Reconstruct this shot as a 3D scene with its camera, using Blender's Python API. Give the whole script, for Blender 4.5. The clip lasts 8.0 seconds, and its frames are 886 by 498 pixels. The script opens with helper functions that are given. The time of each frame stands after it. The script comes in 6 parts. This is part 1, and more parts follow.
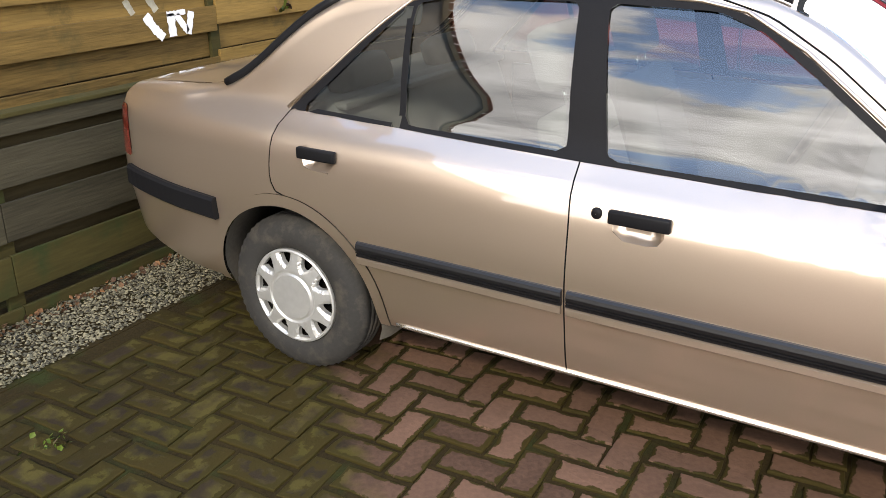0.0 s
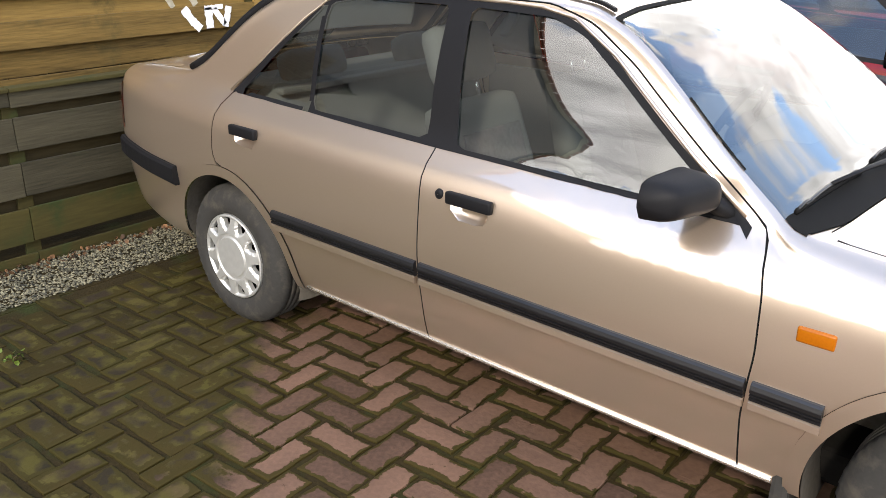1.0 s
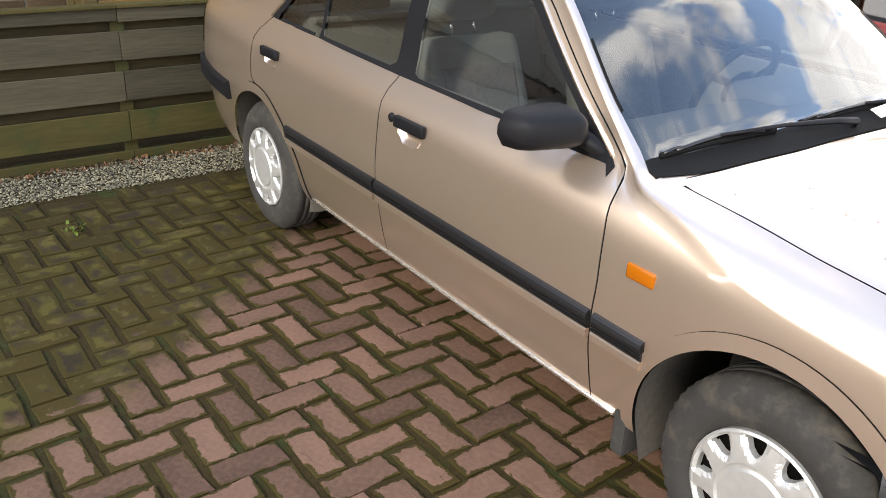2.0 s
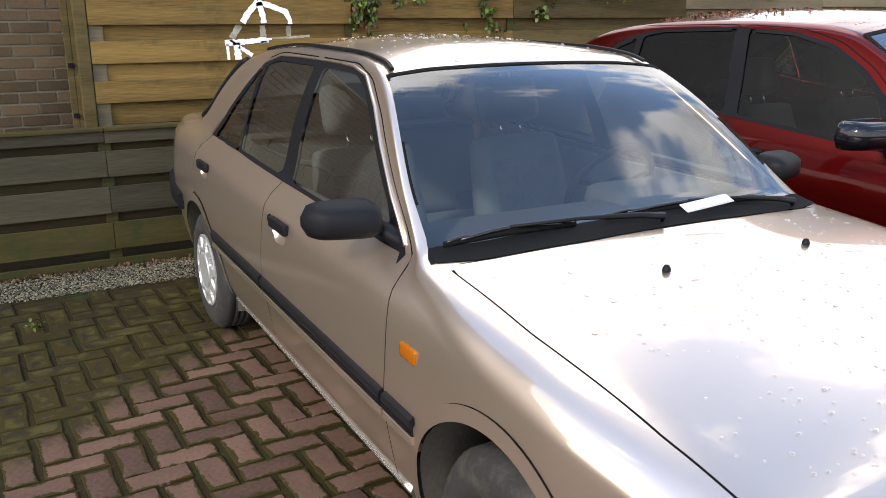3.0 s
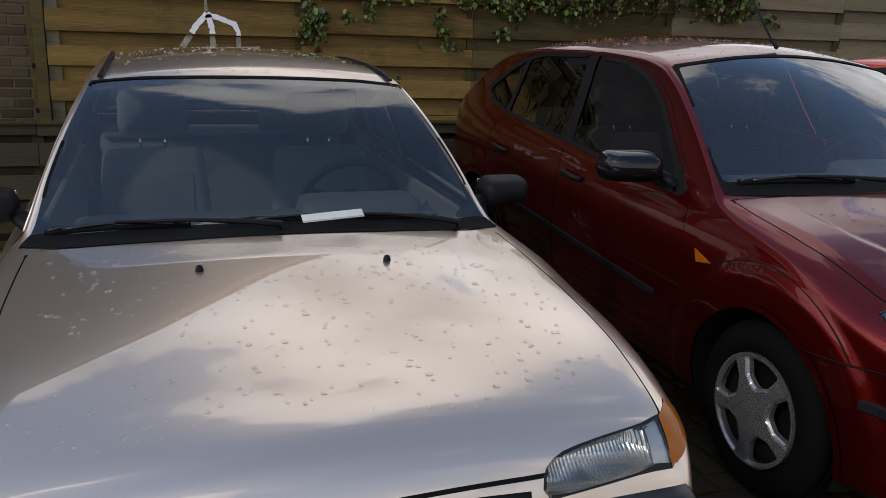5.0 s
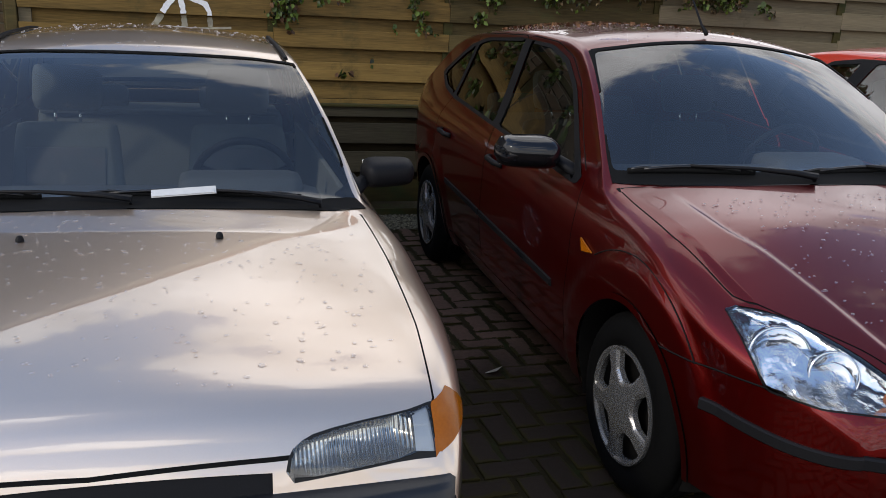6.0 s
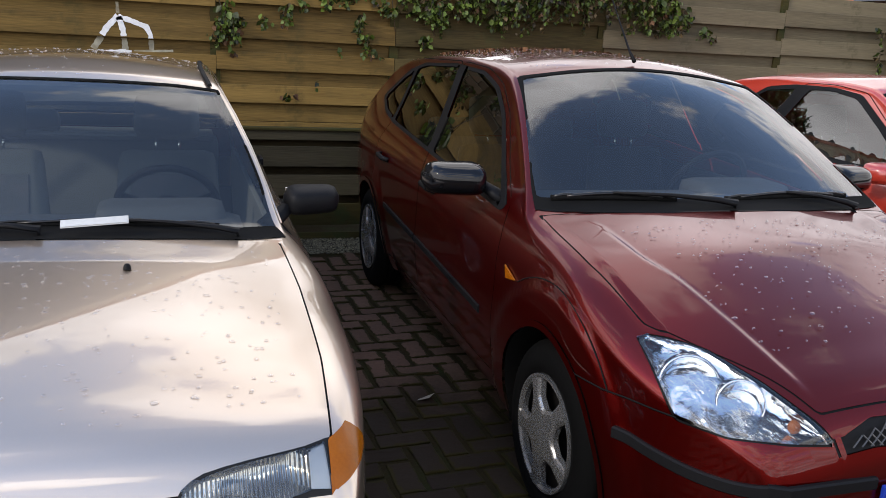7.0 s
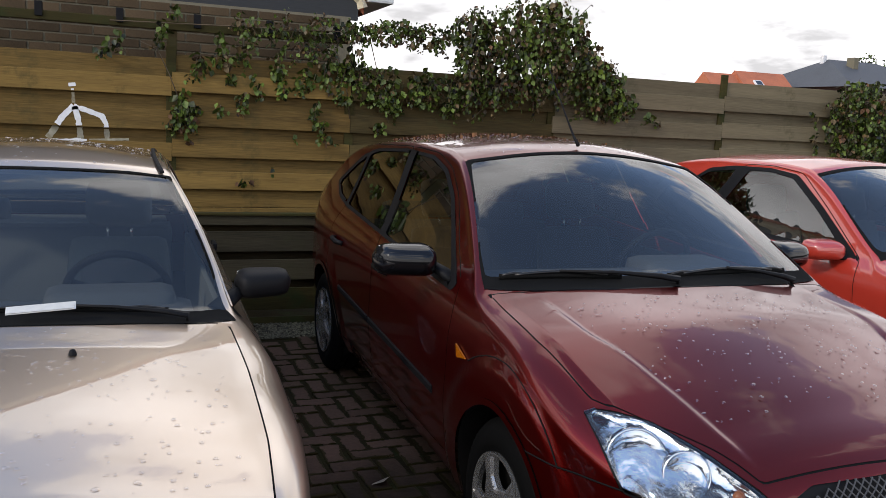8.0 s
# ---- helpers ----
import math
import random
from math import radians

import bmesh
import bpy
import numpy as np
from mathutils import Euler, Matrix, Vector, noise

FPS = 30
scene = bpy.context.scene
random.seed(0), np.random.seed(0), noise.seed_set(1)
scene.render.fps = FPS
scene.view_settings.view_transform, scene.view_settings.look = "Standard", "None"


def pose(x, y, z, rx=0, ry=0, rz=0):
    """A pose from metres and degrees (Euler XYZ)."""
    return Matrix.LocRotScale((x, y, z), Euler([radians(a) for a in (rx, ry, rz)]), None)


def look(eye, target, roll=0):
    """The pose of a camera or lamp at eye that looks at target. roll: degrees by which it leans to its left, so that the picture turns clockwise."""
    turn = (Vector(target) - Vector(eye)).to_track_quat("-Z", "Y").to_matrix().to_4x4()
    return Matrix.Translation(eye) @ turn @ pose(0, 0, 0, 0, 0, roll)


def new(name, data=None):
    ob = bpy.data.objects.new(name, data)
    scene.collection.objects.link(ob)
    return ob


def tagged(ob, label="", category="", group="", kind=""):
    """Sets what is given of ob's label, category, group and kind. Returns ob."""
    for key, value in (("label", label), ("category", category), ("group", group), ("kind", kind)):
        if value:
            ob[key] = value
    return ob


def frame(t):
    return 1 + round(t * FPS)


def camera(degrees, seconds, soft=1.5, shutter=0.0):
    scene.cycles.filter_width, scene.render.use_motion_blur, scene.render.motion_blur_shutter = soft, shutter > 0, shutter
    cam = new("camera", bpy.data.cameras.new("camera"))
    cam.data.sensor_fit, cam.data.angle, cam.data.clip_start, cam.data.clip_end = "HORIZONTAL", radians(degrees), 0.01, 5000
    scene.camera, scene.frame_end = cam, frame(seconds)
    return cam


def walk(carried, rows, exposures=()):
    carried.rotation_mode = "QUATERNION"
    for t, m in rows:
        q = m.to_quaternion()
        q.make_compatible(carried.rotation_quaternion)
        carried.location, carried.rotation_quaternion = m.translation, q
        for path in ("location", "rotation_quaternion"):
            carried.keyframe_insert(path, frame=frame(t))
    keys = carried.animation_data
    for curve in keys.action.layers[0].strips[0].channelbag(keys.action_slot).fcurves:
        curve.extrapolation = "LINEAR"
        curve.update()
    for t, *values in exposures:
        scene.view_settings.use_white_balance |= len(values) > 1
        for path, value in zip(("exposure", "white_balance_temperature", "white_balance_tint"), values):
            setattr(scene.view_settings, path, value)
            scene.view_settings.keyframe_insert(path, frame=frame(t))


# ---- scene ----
cam = camera(55.9, 8.0, 0.8)
PATH = [
    (0, (1.756, -2.809, 1.513), (0.829, -1.202, 0.766), -0.2),
    (0.5, (2.187, -2.711, 1.507), (1.225, -1.119, 0.772), 2.4),
    (1, (2.588, -2.6, 1.538), (1.394, -1.176, 0.797), 0.5),
    (1.2, (2.754, -2.503, 1.523), (1.45, -1.202, 0.744), -1.0),
    (2.3, (3.485, -2.052, 1.511), (1.941, -1.052, 0.726), 1.8),
    (2.5, (3.618, -1.946, 1.518), (2.01, -0.977, 0.829), 0.7),
    (3, (3.851, -1.666, 1.494), (2.175, -0.728, 0.936), 0.3),
    (3.5, (4.105, -1.305, 1.503), (2.376, -0.485, 0.922), 2.0),
    (4, (4.262, -0.949, 1.507), (2.501, -0.173, 0.961), 1.5),
    (4.5, (4.43, -0.616, 1.53), (2.653, 0.14, 1.01), 2.0),
    (5, (4.61, -0.323, 1.533), (2.788, 0.312, 1.006), 2.2),
    (5.2, (4.634, -0.185, 1.522), (2.822, 0.462, 0.976), 3.7),
    (6.3, (4.768, 0.347, 1.536), (2.912, 0.841, 0.98), 2.4),
    (6.5, (4.768, 0.376, 1.543), (2.914, 0.882, 0.989), 1.6),
    (7, (4.77, 0.404, 1.562), (2.935, 1.013, 1.053), 3.4),
    (7.5, (4.813, 0.383, 1.588), (2.956, 1.078, 1.326), 3.8),
    (8, (4.825, 0.425, 1.562), (2.978, 1.126, 1.253), 2.9),
]
walk(cam, [(t, look(eye, target, roll)) for t, eye, target, roll in PATH],
     [(0, -0.18, 7150, 10), (1.0, -0.05, 7100, 10), (2.5, 0.10, 6900, 10), (3.0, -0.40, 6700, 10), (3.5, -1.06, 6600, 10), (4.0, -1.55, 6500, 10), (4.5, -1.80, 6500, 10),
      (5.0, -1.76, 6600, 10), (6.5, -1.18, 6650, 10), (7.0, -1.05, 6700, 11), (7.5, -0.84, 6700, 10), (8.0, -1.3, 6700, 10)])

# ---- light ----
world = bpy.data.worlds.new("world")
scene.world = world
world.use_nodes = True
SUN_ELEV, SUN_AZ = 35.0, 66.0      # azimuth from +x towards -y
CLOUD_LOW, CLOUD_HIGH, SUN_GLOW, SKY_AT = 13.0, 32.0, 0.75, (0.0, 0.0, 0.0)


def make_sky():
    """A bright broken sky: blue overhead, thick cloud towards the horizon, brightest round the veiled sun."""
    nt = world.node_tree
    nt.nodes.clear()
    link = nt.links.new

    def node(kind, **values):
        n = nt.nodes.new(kind)
        for k, v in values.items():
            n.inputs[k].default_value = v
        return n

    def calc(op, a, b=None, c=None, clamp=False):
        n = nt.nodes.new("ShaderNodeMath")
        n.operation, n.use_clamp = op, clamp
        for i, v in enumerate((a, b, c)):
            if v is None:
                continue
            if isinstance(v, (int, float)):
                n.inputs[i].default_value = v
            else:
                link(v, n.inputs[i])
        return n.outputs[0]

    out = node("ShaderNodeOutputWorld")
    bg = node("ShaderNodeBackground", Strength=0.145)
    sky = nt.nodes.new("ShaderNodeTexSky")
    sky.sky_type = "NISHITA"
    sky.sun_disc = False
    sky.sun_elevation = radians(SUN_ELEV)
    sky.sun_rotation = radians(90 + SUN_AZ)
    sky.dust_density, sky.ozone_density = 0.3, 3.0
    way = node("ShaderNodeTexCoord").outputs["Generated"]
    sep = node("ShaderNodeSeparateXYZ")
    link(way, sep.inputs["Vector"])
    high = calc("MAXIMUM", sep.outputs["Z"], 0.0)
    # the clouds lie in a flat layer, so they crowd together towards the horizon
    lift = calc("ADD", high, 0.22)
    layer = node("ShaderNodeCombineXYZ")
    link(calc("DIVIDE", sep.outputs["X"], lift), layer.inputs["X"])
    link(calc("DIVIDE", sep.outputs["Y"], lift), layer.inputs["Y"])
    flat = node("ShaderNodeMapping", Location=SKY_AT)
    link(layer.outputs["Vector"], flat.inputs["Vector"])
    n1 = node("ShaderNodeTexNoise", Scale=2.1, Detail=9.0, Roughness=0.56, Distortion=0.2)
    n2 = node("ShaderNodeTexNoise", Scale=2.4, Detail=7.0, Roughness=0.55)
    link(flat.outputs["Vector"], n1.inputs["Vector"])
    link(flat.outputs["Vector"], n2.inputs["Vector"])
    cover = calc("ADD", calc("MULTIPLY_ADD", n1.outputs["Fac"], 1.5, -0.25), calc("MULTIPLY", calc("SUBTRACT", 0.70, high), 0.62))
    cover = calc("ADD", cover, calc("MULTIPLY", sep.outputs["X"], -0.16))
    cover = calc("ADD", cover, calc("MULTIPLY", sep.outputs["Y"], -0.05))
    rng = node("ShaderNodeMapRange")
    rng.interpolation_type = "SMOOTHSTEP"
    rng.inputs["From Min"].default_value, rng.inputs["From Max"].default_value = 0.49, 0.59
    rng.inputs["To Min"].default_value = 0.07
    link(cover, rng.inputs["Value"])
    e, a = radians(SUN_ELEV), radians(SUN_AZ)
    dot = node("ShaderNodeVectorMath")
    dot.operation = "DOT_PRODUCT"
    link(way, dot.inputs[0])
    dot.inputs[1].default_value = (math.cos(e) * math.cos(a), -math.cos(e) * math.sin(a), math.sin(e))
    glow = calc("POWER", calc("MAXIMUM", dot.outputs["Value"], 0.0), 3.0)
    body = node("ShaderNodeMapRange")
    body.inputs["From Min"].default_value, body.inputs["From Max"].default_value = 0.37, 0.64
    body.inputs["To Min"].default_value, body.inputs["To Max"].default_value = CLOUD_LOW, CLOUD_HIGH
    link(n2.outputs["Fac"], body.inputs["Value"])
    bright = calc("MULTIPLY", body.outputs["Result"], calc("MULTIPLY_ADD", glow, SUN_GLOW, 1.0))
    white = node("ShaderNodeVectorMath")
    white.operation = "SCALE"
    white.inputs[0].default_value = (0.97, 0.975, 1.02)
    link(bright, white.inputs["Scale"])
    mix = nt.nodes.new("ShaderNodeMix")
    mix.data_type = "RGBA"
    link(rng.outputs["Result"], mix.inputs["Factor"])
    blue = node("ShaderNodeVectorMath")
    blue.operation = "SCALE"
    blue.inputs["Scale"].default_value = 5.4
    link(sky.outputs["Color"], blue.inputs[0])
    link(blue.outputs["Vector"], mix.inputs["A"])
    link(white.outputs["Vector"], mix.inputs["B"])
    link(mix.outputs["Result"], bg.inputs["Color"])
    link(bg.outputs["Background"], out.inputs["Surface"])


make_sky()
sun = new("sun", bpy.data.lights.new("sun", "SUN"))
sun.data.energy, sun.data.angle, sun.data.color = 3.4, radians(4), (1.0, 0.92, 0.80)
_e, _a = radians(SUN_ELEV), radians(SUN_AZ)
sun.matrix_basis = look((math.cos(_e) * math.cos(_a) * 30, -math.cos(_e) * math.sin(_a) * 30, math.sin(_e) * 30), (0, 0, 0))
scene.view_settings.exposure = 0.0

# ---- materials ----


def shader(name, colour, rough=0.6, metal=0.0, coat=0.0, spec=0.5, bump=0.0, grain=40.0, vary=0.12, big=1.5,
           stain=None, stain_at=0.55, stretch=(1, 1, 1), island=0.0, objrand=0.0, coat_rough=0.03, rough_vary=0.08):
    """A procedural surface: colour varied at two scales, with a stain colour, uneven gloss and fine relief."""
    m = bpy.data.materials.new(name)
    m.use_nodes = True
    nt = m.node_tree
    b = nt.nodes["Principled BSDF"]
    b.inputs["Metallic"].default_value = metal
    b.inputs["Coat Weight"].default_value = coat
    b.inputs["Coat Roughness"].default_value = coat_rough
    b.inputs["Specular IOR Level"].default_value = spec
    tc = nt.nodes.new("ShaderNodeTexCoord")
    mp = nt.nodes.new("ShaderNodeMapping")
    mp.inputs["Scale"].default_value = stretch
    nt.links.new(tc.outputs["Object"], mp.inputs["Vector"])
    fine = nt.nodes.new("ShaderNodeTexNoise")
    fine.inputs["Scale"].default_value = grain
    fine.inputs["Detail"].default_value = 6.0
    coarse = nt.nodes.new("ShaderNodeTexNoise")
    coarse.inputs["Scale"].default_value = big
    coarse.inputs["Detail"].default_value = 5.0
    for n in (fine, coarse):
        nt.links.new(mp.outputs["Vector"], n.inputs["Vector"])
    add = nt.nodes.new("ShaderNodeMath")
    add.operation = "ADD"
    nt.links.new(fine.outputs["Fac"], add.inputs[0])
    nt.links.new(coarse.outputs["Fac"], add.inputs[1])
    last = add.outputs[0]
    low, high = 1.0, 1.0
    if island or objrand:
        src = nt.nodes.new("ShaderNodeNewGeometry" if island else "ShaderNodeObjectInfo")
        more = nt.nodes.new("ShaderNodeMath")
        more.operation = "MULTIPLY_ADD"
        nt.links.new(src.outputs["Random Per Island" if island else "Random"], more.inputs[0])
        more.inputs[1].default_value = island or objrand
        nt.links.new(last, more.inputs[2])
        half = nt.nodes.new("ShaderNodeMath")
        half.operation = "SUBTRACT"
        nt.links.new(more.outputs[0], half.inputs[0])
        half.inputs[1].default_value = (island or objrand) / 2
        last = half.outputs[0]
    rng = nt.nodes.new("ShaderNodeMapRange")
    rng.inputs["From Min"].default_value, rng.inputs["From Max"].default_value = 0.6, 1.4
    rng.inputs["To Min"].default_value, rng.inputs["To Max"].default_value = 1 - vary, 1 + vary
    rng.clamp = False
    nt.links.new(last, rng.inputs["Value"])
    mul = nt.nodes.new("ShaderNodeVectorMath")
    mul.operation = "SCALE"
    mul.inputs[0].default_value = colour
    nt.links.new(rng.outputs["Result"], mul.inputs["Scale"])
    col = mul.outputs["Vector"]
    if stain:
        sn = nt.nodes.new("ShaderNodeTexNoise")
        sn.inputs["Scale"].default_value = big * 2.7
        sn.inputs["Detail"].default_value = 8.0
        sn.inputs["Roughness"].default_value = 0.65
        nt.links.new(tc.outputs["Object"], sn.inputs["Vector"])
        sr = nt.nodes.new("ShaderNodeMapRange")
        sr.inputs["From Min"].default_value, sr.inputs["From Max"].default_value = stain_at, stain_at + 0.16
        nt.links.new(sn.outputs["Fac"], sr.inputs["Value"])
        mx = nt.nodes.new("ShaderNodeMix")
        mx.data_type = "RGBA"
        nt.links.new(sr.outputs["Result"], mx.inputs["Factor"])
        nt.links.new(col, mx.inputs["A"])
        mx.inputs["B"].default_value = (*stain, 1)
        col = mx.outputs["Result"]
    nt.links.new(col, b.inputs["Base Color"])
    rr = nt.nodes.new("ShaderNodeMapRange")
    rr.inputs["To Min"].default_value, rr.inputs["To Max"].default_value = max(rough - rough_vary, 0), min(rough + rough_vary, 1)
    nt.links.new(coarse.outputs["Fac"], rr.inputs["Value"])
    nt.links.new(rr.outputs["Result"], b.inputs["Roughness"])
    if bump:
        bp = nt.nodes.new("ShaderNodeBump")
        bp.inputs["Strength"].default_value = 0.6
        bp.inputs["Distance"].default_value = bump
        nt.links.new(fine.outputs["Fac"], bp.inputs["Height"])
        nt.links.new(bp.outputs["Normal"], b.inputs["Normal"])
    return m


def paint(name, colour, metal, flake=0.02, coat=1.0, rough=0.35, coat_ior=1.75):
    """Car paint: a metallic base under clear coat, with fine flakes and a film of dust."""
    m = shader(name, colour, rough, metal, coat, 0.5, 0.0, 300.0, flake, 0.9, rough_vary=0.05, coat_rough=0.015)
    m.node_tree.nodes["Principled BSDF"].inputs["Coat IOR"].default_value = coat_ior
    return m


def glass(name, tint, ior=1.5, rough=0.0):
    """A thin pane: it passes tinted light straight through and mirrors the sky at its surface."""
    m = bpy.data.materials.new(name)
    m.use_nodes = True
    nt = m.node_tree
    nt.nodes.clear()
    out = nt.nodes.new("ShaderNodeOutputMaterial")
    tr = nt.nodes.new("ShaderNodeBsdfTransparent")
    tr.inputs["Color"].default_value = (*tint, 1)
    gl = nt.nodes.new("ShaderNodeBsdfGlossy")
    gl.inputs["Roughness"].default_value = rough
    gl.inputs["Color"].default_value = (1, 1, 1, 1)
    fr = nt.nodes.new("ShaderNodeFresnel")
    fr.inputs["IOR"].default_value = ior
    tw = nt.nodes.new("ShaderNodeMath")
    tw.operation = "MULTIPLY"
    tw.inputs[1].default_value = 2.0
    tw.use_clamp = True
    mx = nt.nodes.new("ShaderNodeMixShader")
    nt.links.new(fr.outputs["Fac"], tw.inputs[0])
    nt.links.new(tw.outputs[0], mx.inputs["Fac"])
    nt.links.new(tr.outputs["BSDF"], mx.inputs[1])
    nt.links.new(gl.outputs["BSDF"], mx.inputs[2])
    nt.links.new(mx.outputs["Shader"], out.inputs["Surface"])
    return m


M_GOLD = paint("champagne_paint", (0.62, 0.494, 0.385), 0.85, rough=0.29, coat_ior=2.1)
M_WINE = paint("wine_red_paint", (0.132, 0.0036, 0.0028), 0.90, rough=0.33, coat_ior=1.38)
M_WINE.node_tree.nodes["Principled BSDF"].inputs["Specular IOR Level"].default_value = 0.1
M_RED = paint("bright_red_paint", (0.42, 0.035, 0.02), 0.0)
M_GLASS = glass("car_glass", (0.70, 0.76, 0.74), 1.62)
M_DARKGLASS = glass("dark_car_glass", (0.44, 0.48, 0.47), 1.45)
M_BLUEGLASS = glass("screen_glass", (0.64, 0.72, 0.72), 1.44)
M_LENS = glass("lamp_lens", (0.93, 0.95, 0.96), 1.45)
M_GLOSSBLACK = shader("gloss_black", (0.004, 0.004, 0.005), 0.10, coat=0.1, spec=0.35, vary=0.1, rough_vary=0.03)
M_DROP = glass("water_drop", (0.97, 0.97, 0.98), 1.42)
M_MOULD = shader("moulding_rubber", (0.007, 0.007, 0.008), 0.34, spec=0.5, bump=0.0003, grain=200, vary=0.2, rough_vary=0.12)
M_TRIM = shader("black_trim", (0.007, 0.007, 0.008), 0.55, spec=0.14, bump=0.0004, grain=300, vary=0.2)
M_BEZEL = shader("lamp_bezel", (0.012, 0.012, 0.012), 0.40, spec=0.2, vary=0.2)
M_SEAM = shader("seam", (0.006, 0.006, 0.006), 0.9, spec=0.12)
M_RUBBER = shader("tyre_rubber", (0.017, 0.016, 0.014), 0.85, bump=0.001, grain=90, vary=0.3, big=5.0, stain=(0.045, 0.039, 0.030), stain_at=0.50)
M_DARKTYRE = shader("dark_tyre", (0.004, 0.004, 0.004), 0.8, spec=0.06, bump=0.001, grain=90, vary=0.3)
M_SILVER = shader("wheel_silver", (0.52, 0.52, 0.50), 0.40, 0.65, vary=0.1, stain=(0.25, 0.21, 0.16), stain_at=0.66)
M_COVER = shader("grey_wheel_cover", (0.30, 0.30, 0.30), 0.24, 0.75, vary=0.1)
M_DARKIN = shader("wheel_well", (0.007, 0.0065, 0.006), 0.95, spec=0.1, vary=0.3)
M_MUD = shader("dusty_liner", (0.09, 0.08, 0.065), 0.9, bump=0.002, grain=60, vary=0.3)
M_SEAT = shader("grey_cloth", (0.125, 0.13, 0.128), 0.95, bump=0.0015, grain=350, vary=0.18)
M_SEATBAND = shader("patterned_cloth", (0.10, 0.10, 0.105), 0.95, bump=0.0015, grain=70, vary=0.3, stain=(0.14, 0.12, 0.125), stain_at=0.5)
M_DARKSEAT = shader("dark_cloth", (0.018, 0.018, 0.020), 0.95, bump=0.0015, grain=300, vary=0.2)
M_DASH = shader("dash_plastic", (0.10, 0.10, 0.105), 0.7, bump=0.0005, grain=400)
M_LINER = shader("head_lining", (0.42, 0.42, 0.40), 0.95)
M_INNER = shader("door_card", (0.14, 0.14, 0.14), 0.85, bump=0.001, grain=200)
M_CHROME = shader("chrome", (0.85, 0.85, 0.86), 0.06, 1.0, vary=0.03, rough_vary=0.03)
M_REFLECT = shader("lamp_reflector", (0.92, 0.92, 0.91), 0.09, 1.0, vary=0.1, bump=0.006, grain=30, rough_vary=0.04)
M_FLUTE = shader("fluted_reflector", (0.58, 0.55, 0.48), 0.16, 1.0, vary=0.2, grain=16, rough_vary=0.05, stretch=(0.3, 6, 0.5))


def flute(m, scale, depth):
    """Upright ribs pressed into a lamp."""
    nt = m.node_tree
    tc, wave, bp = nt.nodes.new("ShaderNodeTexCoord"), nt.nodes.new("ShaderNodeTexWave"), nt.nodes.new("ShaderNodeBump")
    wave.bands_direction = "Y"
    wave.inputs["Scale"].default_value, wave.inputs["Distortion"].default_value = scale, 0.3
    bp.inputs["Distance"].default_value = depth
    nt.links.new(tc.outputs["Object"], wave.inputs["Vector"])
    nt.links.new(wave.outputs["Fac"], bp.inputs["Height"])
    nt.links.new(bp.outputs["Normal"], nt.nodes["Principled BSDF"].inputs["Normal"])


flute(M_FLUTE, 34.0, 0.0016)
M_BRIGHT = shader("bright_sill", (0.80, 0.75, 0.68), 0.22, 0.9, vary=0.1)
M_AMBER = shader("amber_lens", (0.29, 0.082, 0.003), 0.22, spec=0.25, coat=0.1, grain=160, vary=0.15)
M_REDLENS = shader("red_lens", (0.12, 0.016, 0.010), 0.15, coat=0.8)
M_GRILLE = shader("grille_mesh", (0.05, 0.05, 0.052), 0.35, spec=0.6, vary=0.1)
M_PLATE = shader("plate_yellow", (0.62, 0.42, 0.03), 0.4, vary=0.08)
M_BLUEBAND = shader("plate_blue", (0.01, 0.04, 0.35), 0.4)
M_PAPER = shader("paper", (0.52, 0.52, 0.50), 0.8, vary=0.12)

# ---- mesh helpers ----


def part(name, bm, material, parent=None, label="", smooth=False):
    """Links a bmesh as one mesh object under a thing or a part."""
    me = bpy.data.meshes.new(name)
    bm.to_mesh(me)
    bm.free()
    for m in material if isinstance(material, (list, tuple)) else [material]:
        me.materials.append(m)
    if smooth:
        me.polygons.foreach_set("use_smooth", [True] * len(me.polygons))
    ob = new(name, me)
    ob.parent = parent
    if label:
        ob["label"] = label
    return ob


def thing(name, m, label, category, group="", kind=""):
    ob = new(name)
    ob.empty_display_size = 0.1
    ob.matrix_basis = m
    return tagged(ob, label, category, group, kind)


def box(bm, x0, x1, y0, y1, z0, z1, bevel=0.0, m=None):
    r = bmesh.ops.create_cube(bm, size=1.0)
    vs = r["verts"]
    t = Matrix.Translation(((x0 + x1) / 2, (y0 + y1) / 2, (z0 + z1) / 2)) @ Matrix.Diagonal((x1 - x0, y1 - y0, z1 - z0, 1))
    bmesh.ops.transform(bm, matrix=(m @ t if m else t), verts=vs)
    if bevel:
        es = list({e for v in vs for e in v.link_edges})
        bmesh.ops.bevel(bm, geom=es, offset=bevel, segments=2, profile=0.6, affect="EDGES", clamp_overlap=True)
    return bm


def boxed(x0, x1, y0, y1, z0, z1, bevel=0.0, m=None):
    return box(bmesh.new(), x0, x1, y0, y1, z0, z1, bevel, m)


